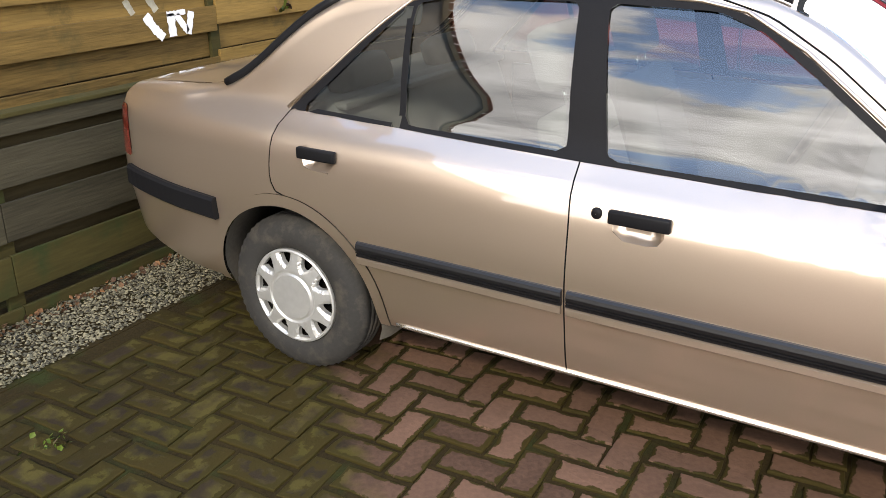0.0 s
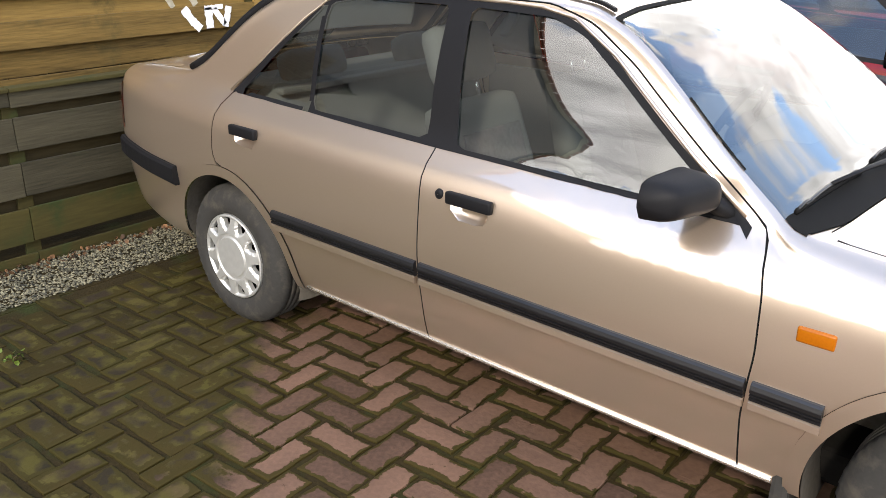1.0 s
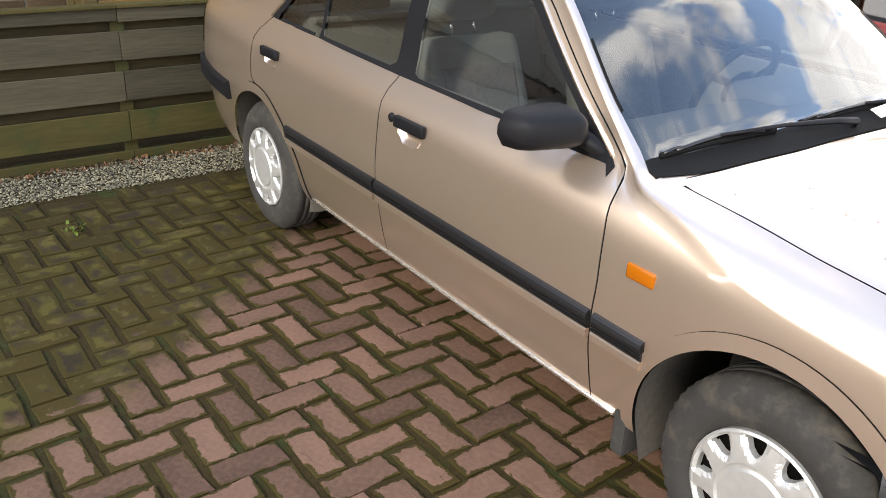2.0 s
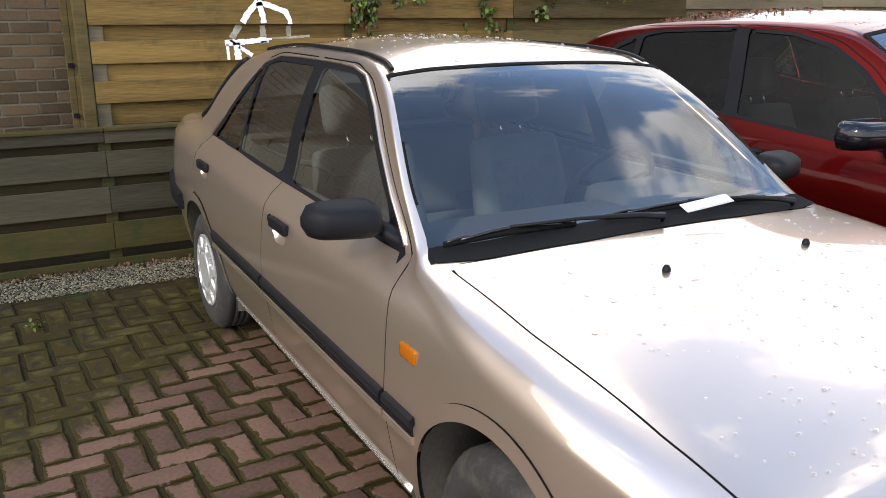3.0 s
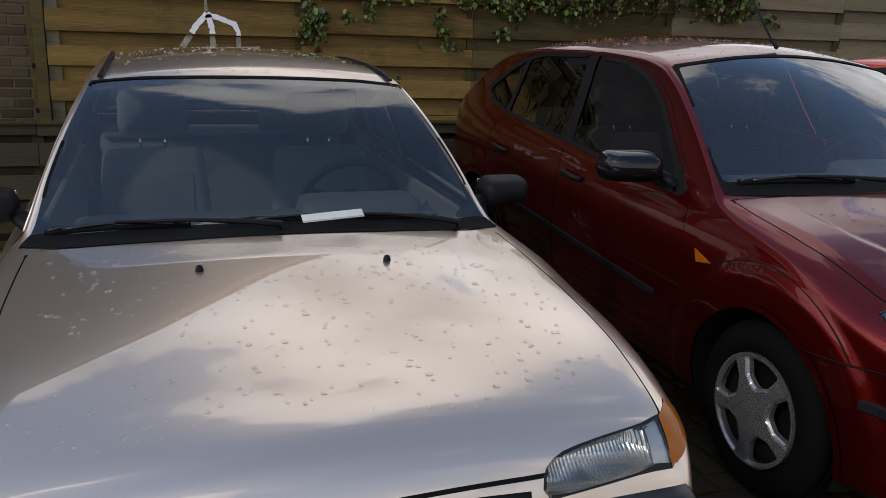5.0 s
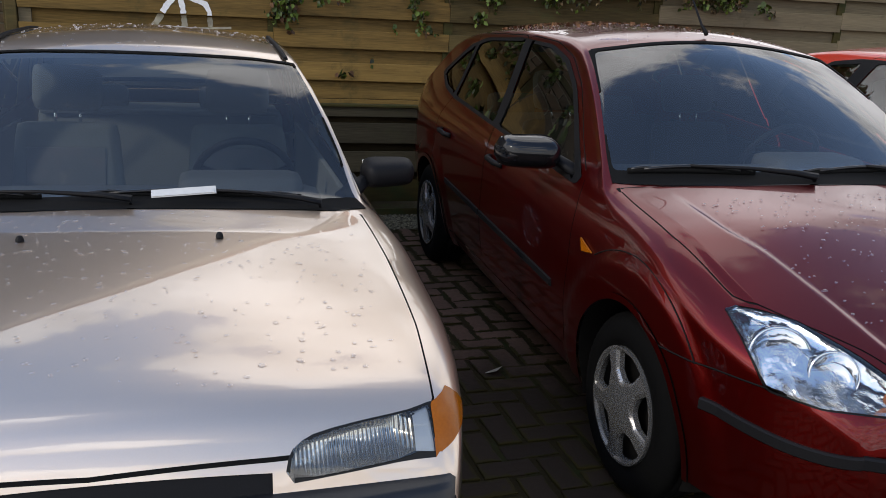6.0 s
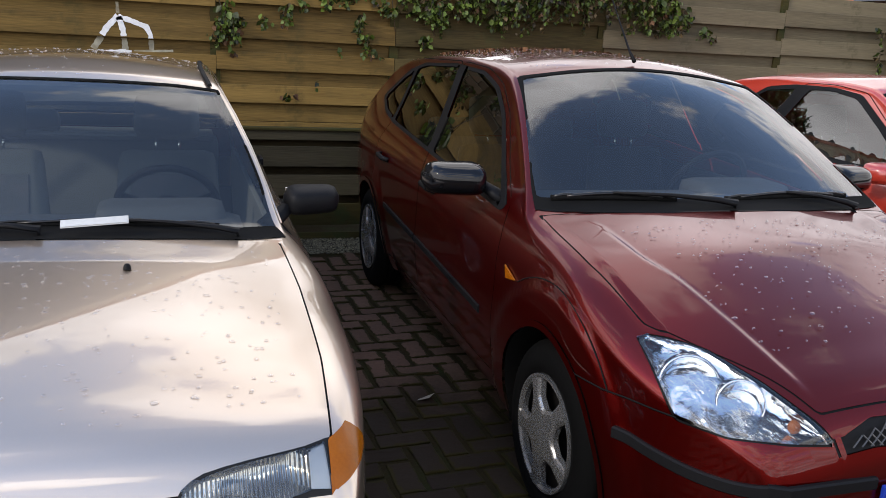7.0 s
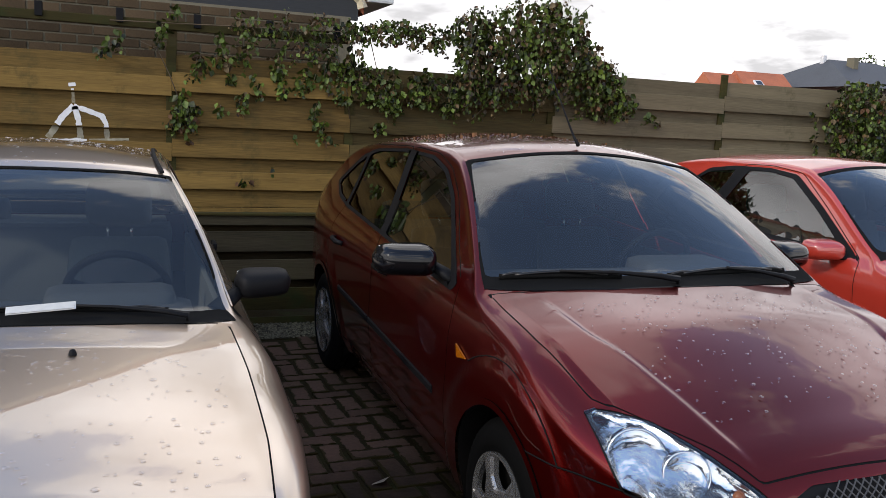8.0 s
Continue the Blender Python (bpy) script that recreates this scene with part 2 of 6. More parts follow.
def tube(bm, pts, radius, sides=8, closed=False, flat=1.0):
    """A round bar along a line of points."""
    pts = [Vector(p) for p in pts]
    rings = []
    n = len(pts)
    for i, p in enumerate(pts):
        a, b = pts[(i - 1) % n if closed else max(i - 1, 0)], pts[(i + 1) % n if closed else min(i + 1, n - 1)]
        d = (b - a).normalized()
        u = d.cross(Vector((0, 0, 1)))
        u = u.normalized() if u.length > 1e-4 else Vector((1, 0, 0))
        w = u.cross(d)
        rr = radius[i] if isinstance(radius, (list, tuple)) else radius
        rings.append([bm.verts.new(p + rr * (math.cos(t) * u + flat * math.sin(t) * w)) for t in [2 * math.pi * k / sides for k in range(sides)]])
    for i in range(n if closed else n - 1):
        a, b = rings[i], rings[(i + 1) % n]
        for k in range(sides):
            bm.faces.new((a[k], a[(k + 1) % sides], b[(k + 1) % sides], b[k]))
    if not closed:
        bm.faces.new(rings[0][::-1])
        bm.faces.new(rings[-1])
    return bm


def lathe(bm, profile, sides=40, axis="y"):
    """Turns a profile of (radius, along) about the y axis."""
    rings = []
    for r, h in profile:
        rings.append([bm.verts.new((r * math.cos(t), h, r * math.sin(t))) for t in [2 * math.pi * k / sides for k in range(sides)]])
    for a, b in zip(rings, rings[1:]):
        for k in range(sides):
            bm.faces.new((a[k], a[(k + 1) % sides], b[(k + 1) % sides], b[k]))
    return bm


def spline(points):
    """A smooth line through (x, value) points that never overshoots."""
    x = np.array([p[0] for p in points], float)
    y = np.array([p[1] for p in points], float)
    order = np.argsort(x)
    x, y = x[order], y[order]
    h, d = np.diff(x), np.diff(y) / np.diff(x)
    m = np.zeros(len(x))
    m[0], m[-1] = d[0], d[-1]
    for i in range(1, len(x) - 1):
        if d[i - 1] * d[i] > 0:
            w1, w2 = 2 * h[i] + h[i - 1], h[i] + 2 * h[i - 1]
            m[i] = (w1 + w2) / (w1 / d[i - 1] + w2 / d[i])

    def at(v):
        v = np.clip(np.asarray(v, float), x[0], x[-1])
        i = np.clip(np.searchsorted(x, v) - 1, 0, len(x) - 2)
        t = (v - x[i]) / h[i]
        return ((1 + 2 * t) * (1 - t) ** 2 * y[i] + t * (1 - t) ** 2 * h[i] * m[i]
                + t * t * (3 - 2 * t) * y[i + 1] + t * t * (t - 1) * h[i] * m[i + 1])
    return at


def sdf_poly(poly, soft=0.0):
    """Signed distance to a polygon (inside negative), its corners rounded by soft."""
    P = np.array(poly, float)
    if soft:
        c = P.mean(0)
        Q = []
        for i in range(len(P)):
            a, b, d = P[i - 1], P[i], P[(i + 1) % len(P)]
            u, w = (a - b) / np.linalg.norm(a - b), (d - b) / np.linalg.norm(d - b)
            s = min(soft, 0.45 * np.linalg.norm(a - b), 0.45 * np.linalg.norm(d - b))
            p0, p2 = b + u * s, b + w * s
            for t in (0, 0.25, 0.5, 0.75, 1):
                Q.append((1 - t) ** 2 * p0 + 2 * t * (1 - t) * b + t * t * p2)
        P = np.array(Q)

    def f(u, v):
        u, v = np.asarray(u, float), np.asarray(v, float)
        dist = np.full(u.shape, 1e9)
        inside = np.zeros(u.shape, bool)
        for i in range(len(P)):
            (ax, ay), (bx, by) = P[i - 1], P[i]
            ex, ey = bx - ax, by - ay
            wx, wy = u - ax, v - ay
            t = np.clip((wx * ex + wy * ey) / (ex * ex + ey * ey + 1e-12), 0, 1)
            dist = np.minimum(dist, np.hypot(wx - t * ex, wy - t * ey))
            cross = ((ay > v) != (by > v)) & (u < (bx - ax) * (v - ay) / (by - ay + 1e-15) + ax)
            inside ^= cross
        return np.where(inside, -dist, dist)
    return f


def cut(bm, f, where=None):
    """Cuts the faces of bm along the line f = 0."""
    bm.verts.ensure_lookup_table()
    bm.verts.index_update()
    co = np.array([v.co for v in bm.verts])
    d = f(co)
    d[np.abs(d) < 2e-4] = 0.0
    ok = where(co) if where is not None else np.ones(len(d), bool)
    on = {v for v in bm.verts if d[v.index] == 0 and ok[v.index]}
    todo = []
    for e in bm.edges:
        a, b = e.verts[0].index, e.verts[1].index
        if d[a] * d[b] < 0 and ok[a] and ok[b]:
            todo.append((e, e.verts[0], d[a] / (d[a] - d[b])))
    faces = set()
    for e, v, t in todo:
        _, nv = bmesh.utils.edge_split(e, v, float(t))
        on.add(nv)
        faces.update(nv.link_faces)
    for v in list(on):
        faces.update(v.link_faces)
    for fc in faces:
        vs = [v for v in fc.verts if v in on]
        if len(vs) == 2:
            ring = list(fc.verts)
            i, j = ring.index(vs[0]), ring.index(vs[1])
            if (i - j) % len(ring) not in (1, len(ring) - 1):
                bmesh.utils.face_split(fc, vs[0], vs[1])


def lifted(bm, keep, sides=(1,), lift=0.0, material=0):
    """A new bmesh of those faces of bm that keep names, mirrored to the sides wanted, and moved out along the normals by lift."""
    out = bmesh.new()
    bm.normal_update()
    for s in sides:
        made = {}
        for f in keep:
            vs = []
            for v in f.verts:
                if v not in made:
                    p = v.co + v.normal * lift
                    made[v] = out.verts.new((p.x, p.y * s, p.z))
                vs.append(made[v])
            if s < 0:
                vs = vs[::-1]
            try:
                nf = out.faces.new(vs)
                nf.smooth = True
            except ValueError:
                pass
    if len(sides) > 1:
        bmesh.ops.remove_doubles(out, verts=[v for v in out.verts if abs(v.co.y) < 1e-4], dist=1e-4)
    return out


# ---- cars ----


def shell(sp):
    """One half (y > 0) of a car's outer skin, from lines of height and width along its length. x ahead, rear axle at 0."""
    zedge, half, crown = spline(sp["edge"]), spline(sp["plan"]), spline(sp["crown"])
    ry, rz, inset = spline(sp["ry"]), spline(sp["rz"]), spline(sp["inset"])
    sill, wedge = spline(sp["sill"]), sp["wedge"]

    def side_y(x, z):
        y = half(x) - inset(z + wedge * (x - 1.6))
        for ax, r, out in sp.get("flare", ()):
            t = np.clip((r - np.hypot(x - ax, z - sp["axle"])) / 0.03, 0, 1)
            y = y + out * t * t * (3 - 2 * t)
        return y

    ridge = spline(sp["ridge"]) if "ridge" in sp else None

    x0, x1 = sp["edge"][0][0], sp["edge"][-1][0]
    xs = np.unique(np.concatenate([np.arange(x0, x1, 0.03), np.linspace(x0, x0 + 0.12, 8), np.linspace(x1 - 0.22, x1, 14), [x1]]).round(4))
    NS, NC, NT = sp.get("rings", 30), 6, sp.get("tops", 16)
    bm = bmesh.new()
    grid = []
    for x in xs:
        ze, zs, a, b = float(zedge(x)), float(sill(x)), float(ry(x)), float(rz(x))
        zt = max(ze - b, zs + 0.02)
        ye = float(side_y(x, zt))
        pts = []
        for i in range(NS + 1):
            z = zs + (zt - zs) * i / NS
            pts.append((float(side_y(x, z)), z))
        for k in range(1, NC + 1):
            t = k / NC * math.pi / 2
            yc = ye - a + a * math.cos(t)
            pts.append((yc, zt + (ze - zt) * math.sin(t) + float(crown(x)) * (1 - (yc / (ye - a)) ** 2) * math.sin(t)))
        yt = ye - a
        for j in range(1, NT + 1):
            y = yt * (1 - j / NT)
            zz = ze + float(crown(x)) * (1 - (y / yt) ** 2)
            if ridge is not None and sp["ridge"][0][0] <= x <= sp["ridge"][-1][0]:
                d = (float(ridge(x)) - y) / 0.012
                fade = min((x - sp["ridge"][0][0]) / 0.45, (sp["ridge"][-1][0] - x) / 0.15, 1.0)
                zz -= 0.013 * fade * (1 / (1 + math.exp(-4 * max(min(d, 8), -8))) - 0.5)
            pts.append((y, zz))
        grid.append([bm.verts.new((float(x), y, z)) for y, z in pts])
    for a, b in zip(grid, grid[1:]):
        for i in range(len(a) - 1):
            bm.faces.new((a[i], b[i], b[i + 1], a[i + 1]))
    for ring, flip in ((grid[0], 1), (grid[-1], 0)):
        mid = [bm.verts.new((v.co.x, 0, v.co.z)) for v in ring[:-1]] + [ring[-1]]
        for i in range(len(ring) - 2):
            q = (ring[i], ring[i + 1], mid[i + 1], mid[i])
            bm.faces.new(q if not flip else q[::-1])
    bmesh.ops.recalc_face_normals(bm, faces=bm.faces)

    def is_side(co):
        x = co[..., 0]
        zt = np.maximum(zedge(x) - rz(x), sill(x) + 0.02)
        return np.abs(co[..., 1]) > side_y(x, zt) - 0.75 * ry(x)
    return bm, is_side, side_y, zedge, crown


def regions(bm, tests):
    """Sorts faces into named regions by the first test that holds at a face's middle."""
    fs = list(bm.faces)
    mid = np.array([f.calc_center_median() for f in fs])
    left = np.ones(len(fs), bool)
    out = {}
    for name, test in tests:
        hit = left & test(mid)
        left &= ~hit
        out.setdefault(name, []).extend(fs[i] for i in np.nonzero(hit)[0])
    return out


def both(f):
    return lambda co: f(co[..., 0], co[..., 2])


def plan(f):
    return lambda co: f(co[..., 0], np.abs(co[..., 1]))


def wheel(car, x, y, radius, rim, width, holes, rubber=M_RUBBER, face=M_SILVER, name="wheel"):
    """A wheel under its car: tyre with tread grooves and a plastic cover with holes."""
    s = 1 if y > 0 else -1
    hub = new(name)
    hub.empty_display_size = 0.1
    hub.parent = car
    hub.matrix_basis = pose(x, y, radius, 0, 0, 0 if s > 0 else 180)
    bm = bmesh.new()
    w = width
    prof = [(rim, -0.012), (rim + 0.006, 0.0), (rim + 0.3 * (radius - rim), 0.006), (rim + 0.62 * (radius - rim), 0.004), (radius - 0.018, -0.008),
            (radius - 0.005, -0.024)]
    for k in range(4):
        c = -0.030 - (w - 0.06) * (k + 0.5) / 4
        prof += [(radius, c + 0.012), (radius, c - 0.012 + 0.001), (radius - 0.007, c - 0.013), (radius - 0.007, c - 0.016)]
    prof += [(radius - 0.006, -w + 0.02), (radius - 0.02, -w + 0.006), (rim, -w)]
    lathe(bm, prof, 112)
    for v in bm.verts:
        far = math.hypot(v.co.x, v.co.z)
        if far > radius - 0.020 and v.co.y > -0.050 and int(math.atan2(v.co.z, v.co.x) / math.pi * 56 + 112.5) % 2:
            v.co.x *= 1 - 0.007 / far
            v.co.z *= 1 - 0.007 / far
    part("tyre", bm, rubber, hub, smooth=True)
    bm = bmesh.new()
    n, k = 120, 28
    rr = [0.0001] + [rim * (i + 1) / k for i in range(k)]
    rings = [[bm.verts.new((r * math.cos(2 * math.pi * j / n), holes["height"](r / rim), r * math.sin(2 * math.pi * j / n))) for j in range(n)] for r in rr]
    for a, b in zip(rings, rings[1:]):
        for j in range(n):
            bm.faces.new((a[j], a[(j + 1) % n], b[(j + 1) % n], b[j]))
    hole = lambda co: holes["hole"](np.hypot(co[..., 0], co[..., 2]) / rim, np.arctan2(co[..., 2], co[..., 0]))
    cut(bm, hole)
    mids = np.array([f.calc_center_median() for f in bm.faces])
    inside = hole(mids) < 0
    bm.faces.ensure_lookup_table()
    gone = [bm.faces[i] for i in np.nonzero(inside)[0]]
    bmesh.ops.delete(bm, geom=gone, context="FACES")
    rim_edges = [e for e in bm.edges if e.is_boundary]
    near = hole(np.array([v.co for v in bm.verts]))
    for v, d in zip(bm.verts, near):
        if math.hypot(v.co.x, v.co.z) < rim * 0.96:
            v.co.y -= 0.009 * max(1 - max(float(d), 0.0) / 0.011, 0.0)
    ext = bmesh.ops.extrude_edge_only(bm, edges=rim_edges)
    bmesh.ops.translate(bm, vec=(0, -0.018, 0), verts=[v for v in ext["geom"] if isinstance(v, bmesh.types.BMVert)])
    bmesh.ops.recalc_face_normals(bm, faces=bm.faces)
    part("wheel_cover", bm, face, hub, "silver plastic wheel cover", smooth=False)
    bm = bmesh.new()
    lathe(bm, [(0.001, -0.05), (rim * 0.98, -0.05), (rim, -0.012)], 40)
    part("rim", bm, M_DARKIN, hub, smooth=True)
    return hub


def seat(car, x, y, z, mats, headrest=True, w=0.50, tilt=18, tall=0.58, name="front_seat"):
    """A car seat: cushion, backrest with side bolsters, and a headrest on two steel posts."""
    root = new(name)
    root.parent = car
    root.matrix_basis = pose(x, y, z)
    bm = boxed(-0.02, 0.48, -w / 2, w / 2, 0.0, 0.16, 0.05)
    part("cushion", bm, mats[0], root, smooth=True)
    lean = pose(0, 0, 0.12, 0, -tilt, 0)
    bm = bmesh.new()
    box(bm, -0.10, 0.03, -w / 2, w / 2, 0.0, tall, 0.06)
    for v in bm.verts:
        if v.co.z > 0.6 * tall:
            v.co.y *= 0.84
    bmesh.ops.transform(bm, matrix=lean, verts=bm.verts)
    part("backrest", bm, mats[0], root, smooth=True)
    bm = boxed(0.02, 0.036, -w / 2 + 0.09, w / 2 - 0.09, 0.10, tall - 0.12, 0.008, lean)
    part("seat_panel", bm, mats[1], root, smooth=True)
    if headrest:
        bm = boxed(-0.09, 0.02, -0.14, 0.14, tall + 0.05, tall + 0.25, 0.045, lean)
        part("headrest", bm, mats[2], root, smooth=True)
        for s in (-1, 1):
            bm = tube(bmesh.new(), [lean @ Vector((-0.035, s * 0.05, tall - 0.02)), lean @ Vector((-0.035, s * 0.05, tall + 0.08))], 0.006)
            part("headrest_post", bm, M_CHROME, root, smooth=True)
    return root


def steering_wheel(car, x, y, z, tilt, radius=0.185):
    root = new("steering_wheel")
    root.parent = car
    root.matrix_basis = pose(x, y, z, 0, tilt, 0)
    bm = tube(bmesh.new(), [(radius * math.cos(t), radius * math.sin(t), 0) for t in [2 * math.pi * k / 36 for k in range(36)]], 0.015, 8, True)
    part("steering_rim", bm, M_TRIM, root, smooth=True)
    bm = bmesh.new()
    lathe(bm, [(0.001, 0.0), (0.06, -0.004), (0.075, -0.02), (0.05, -0.06)], 24)
    bmesh.ops.rotate(bm, cent=(0, 0, 0), matrix=Matrix.Rotation(radians(90), 3, "X"), verts=bm.verts)
    part("steering_hub", bm, M_TRIM, root, smooth=True)
    for a in (-20, 200, 90):
        c, s = math.cos(radians(a + 90)), math.sin(radians(a + 90))
        bm = tube(bmesh.new(), [(0.05 * c, 0.05 * s, -0.01), (radius * c, radius * s, 0)], 0.014, 6, flat=0.5)
        part("spoke", bm, M_TRIM, root, smooth=True)
    return root


def mirror(car, x, y, z, mat, length=0.235, height=0.125, depth=0.12, ball=0.3, drop=0.0):
    """A door mirror: rounded housing, its glass, and a foot on the door."""
    s = 1 if y > 0 else -1
    root = new("door_mirror")
    root.parent = car
    root.matrix_basis = pose(x, y, z)
    bm = bmesh.new()
    n, k = 12, 24
    rows = []
    for i in range(n + 1):
        u = i / n
        yy = s * (0.02 + length * u)
        g = (1 - abs(2 * u - 1) ** 5) ** 0.35 if 0 < u < 1 else 0.12
        hh = height / 2 * max(g, 0.25) * (0.90 + 0.1 * (1 - u))
        dd = depth * max(g, 0.25) * (1 - 0.25 * u)
        ring = []
        for j in range(k):
            t = 2 * math.pi * j / k
            c, q = math.cos(t), math.sin(t)
            px = dd * (abs(c) ** 0.6 if c > 0 else -0.10 * abs(c) ** 0.3)
            pz = hh * math.copysign(abs(q) ** 0.55, q) * (1 - 0.18 * max(c, 0))
            ring.append(bm.verts.new((px - 0.03 * u, yy, pz)))
        rows.append(ring)
    for a, b in zip(rows, rows[1:]):
        for j in range(k):
            bm.faces.new((a[j], a[(j + 1) % k], b[(j + 1) % k], b[j]))
    bm.faces.new(rows[0])
    bm.faces.new(rows[-1][::-1])
    bmesh.ops.recalc_face_normals(bm, faces=bm.faces)
    part("housing", bm, mat, root, smooth=True)
    bm = boxed(-0.018, -0.014, s * 0.03 if s > 0 else -0.02 - length + 0.02, 0.02 + length - 0.02 if s > 0 else -0.03, -height / 2 + 0.015, height / 2 - 0.015, 0.0015)
    part("mirror_glass", bm, M_CHROME, root)
    bm = bmesh.new()
    tube(bm, [(0.10, -s * 0.05, -0.075 - drop), (0.07, -s * 0.015, -0.05 - drop), (0.045, s * 0.03, -0.02)], [0.045, 0.042, 0.032], 10, flat=0.6)
    part("mirror_foot", bm, M_TRIM, root, smooth=True)
    return root


FLAT = ((-1, -0.3), (-1, 0.55), (-0.75, 1), (0.75, 1), (1, 0.55), (1, -0.3))
GROOVED = ((-1, -0.3), (-1, 0.45), (-0.86, 0.8), (-0.62, 0.9), (-0.57, 0.5), (-0.47, 0.5), (-0.42, 0.95), (-0.28, 1.0), (-0.23, 0.6), (-0.13, 0.6), (-0.08, 1.0), (0.3, 1.12), (0.72, 0.95), (0.94, 0.5), (1, -0.3))


def surface_strip(line, width, thick, section=FLAT):
    """A flat-backed moulding along a line of points, its section a flattened half round, out along the given normals."""
    bm = bmesh.new()
    rows = []
    for p, nrm, across in line:
        p, nrm, across = Vector(p), Vector(nrm), Vector(across)
        rows.append([bm.verts.new(p + across * (width / 2) * c + nrm * thick * h) for c, h in section])
    for a, b in zip(rows, rows[1:]):
        for i in range(len(section) - 1):
            bm.faces.new((a[i], a[i + 1], b[i + 1], b[i]))
    bm.faces.new(rows[0])
    bm.faces.new(rows[-1][::-1])
    bmesh.ops.recalc_face_normals(bm, faces=bm.faces)
    return bm


SIGN = np.array([0.0, 1.0, 0.0])
# the planes on which lamps and grilles are outlined, and how far along the car they lie
ZONES = {"front": (((0, 1, 0), (0, 0, 1)), 2.98), "tip": (((0, 1, 0), (0, 0, 1)), 3.105), "tail": (((1, 0, 0), (0, 0, 1)), -0.60), "corner": (((0.6, -0.8, 0), (-0.304, -0.226, 0.925)), 2.90)}


def corner(points):
    return [(0.6 * x - 0.8 * y, -0.304 * x - 0.226 * y + 0.925 * z) for x, y, z in points]


def build_car(sp, root):
    """The skin of a car cut into its panels, panes and lamps, with wheel wells, floor and lining."""
    bm, is_side, side_y, zedge, crown = shell(sp)
    top = lambda co: ~is_side(co)
    sdf = {}
    for key in ("dlo", "doors", "panes"):
        sdf[key] = [both(sdf_poly(p, r)) for p, r in sp[key]]
    for key in ("screen", "screen_glass", "rear", "rear_glass", "bonnet", "boot", "cowl"):
        sdf[key] = plan(sdf_poly(*sp[key])) if key in sp else None
    arches = [(lambda co, ax=ax, r=r: np.hypot(co[..., 0] - ax, co[..., 2] - sp["axle"]) - r) for ax, r in sp["arches"]]
    G, LIP = sp.get("gap", 0.0024), sp.get("lip", 0.022)
    low = lambda co: co[..., 2] < sp["axle"] + 0.45
    for f in arches:
        cut(bm, f, low)
        cut(bm, lambda co, f=f: f(co) - LIP, low)
    for f in sdf["dlo"] + sdf["panes"]:
        cut(bm, f, is_side)
    for f in sdf["doors"]:
        for g in (-G, G):
            cut(bm, lambda co, f=f, g=g: f(co) - g, is_side)
    for key in ("screen", "screen_glass", "rear", "rear_glass", "cowl"):
        if sdf[key] is not None:
            cut(bm, sdf[key], top)
    for key in ("bonnet", "boot"):
        if sdf[key] is not None:
            for g in (-G, G):
                cut(bm, lambda co, f=sdf[key], g=g: f(co) - g)
    cups = [both(sdf_poly(p, 0.018)) for p in sp.get("cups", ())]
    for f in cups:
        for g in (0.0, -0.008, -0.018):
            cut(bm, lambda co, f=f, g=g: f(co) - g, is_side)
    lamps = []
    for name, poly, soft, zone, mats in sp.get("lamps", ()):
        f0 = sdf_poly(poly, soft)
        ax, lim = np.array(ZONES[zone][0]), ZONES[zone][1]
        f = lambda co, f0=f0, ax=ax: f0((np.abs(co) * SIGN + co * (1 - SIGN)) @ ax[0], (np.abs(co) * SIGN + co * (1 - SIGN)) @ ax[1])
        w = lambda co, lim=lim: (co[..., 0] - lim) * (1 if lim > 0 else -1) > 0
        if zone == "tip":
            cut(bm, lambda co, lim=lim: co[..., 0] - lim)
        cut(bm, f, w)
        lamps.append((name, (lambda co, f=f, w=w: (f(co) < 0) & w(co)), mats, f))
    door_side = lambda co: is_side(co)
    tests = [("hole", lambda co, f=f: (f(co) < 0) & low(co)) for f in arches]
    tests += [(n, t) for n, t, _, _ in lamps]
    tests += [("cup%d" % i, lambda co, f=f: (f(co) < 0) & is_side(co)) for i, f in enumerate(cups)]
    tests += [("lip", lambda co, f=f: (f(co) < LIP) & low(co)) for f in arches]
    tests += [("pane%d" % i, lambda co, f=f: (f(co) < 0) & is_side(co)) for i, f in enumerate(sdf["panes"])]
    tests += [("pillar", lambda co, f=f: (f(co) < 0) & is_side(co)) for f in sdf["dlo"]]
    for key in ("screen_glass", "screen", "rear_glass", "rear", "cowl"):
        if sdf[key] is not None:
            tests.append((key, lambda co, f=sdf[key]: (f(co) < 0) & top(co)))
    tests += [("seam", lambda co, f=f: (np.abs(f(co)) < G) & is_side(co)) for f in sdf["doors"]]
    tests += [("seam", lambda co, f=sdf[k]: np.abs(f(co)) < G) for k in ("bonnet", "boot") if sdf[k] is not None]
    tests += [("door%d" % i, lambda co, f=f: (f(co) < 0) & is_side(co)) for i, f in enumerate(sdf["doors"])]
    tests += [(k, lambda co, f=sdf[k]: f(co) < 0) for k in ("bonnet", "boot") if sdf[k] is not None]
    tests += [("roof", lambda co: top(co) & (co[..., 2] > sp["roof_z"])), ("body", lambda co: np.ones(len(co), bool))]
    reg = regions(bm, tests)
    P, W = sp["paint"], sp["window"]
    two = (1, -1)
    root_parts = {}
    mk = lambda name, key, mat, sides=two, lift=0.0, label="": part(name, lifted(bm, reg[key], sides, lift), mat, root, label, smooth=True) if reg.get(key) else None
    mk("body", "body", P)
    for s in two:
        for ax, r in sp["arches"]:
            near = [f for f in reg["lip"] if abs(f.calc_center_median().x - ax) < 0.6]
            part("wheel_arch_lip", lifted(bm, near, (s,), 0.006), P, root, smooth=True)
    mk("roof", "roof", P)
    mk("bonnet", "bonnet", P)
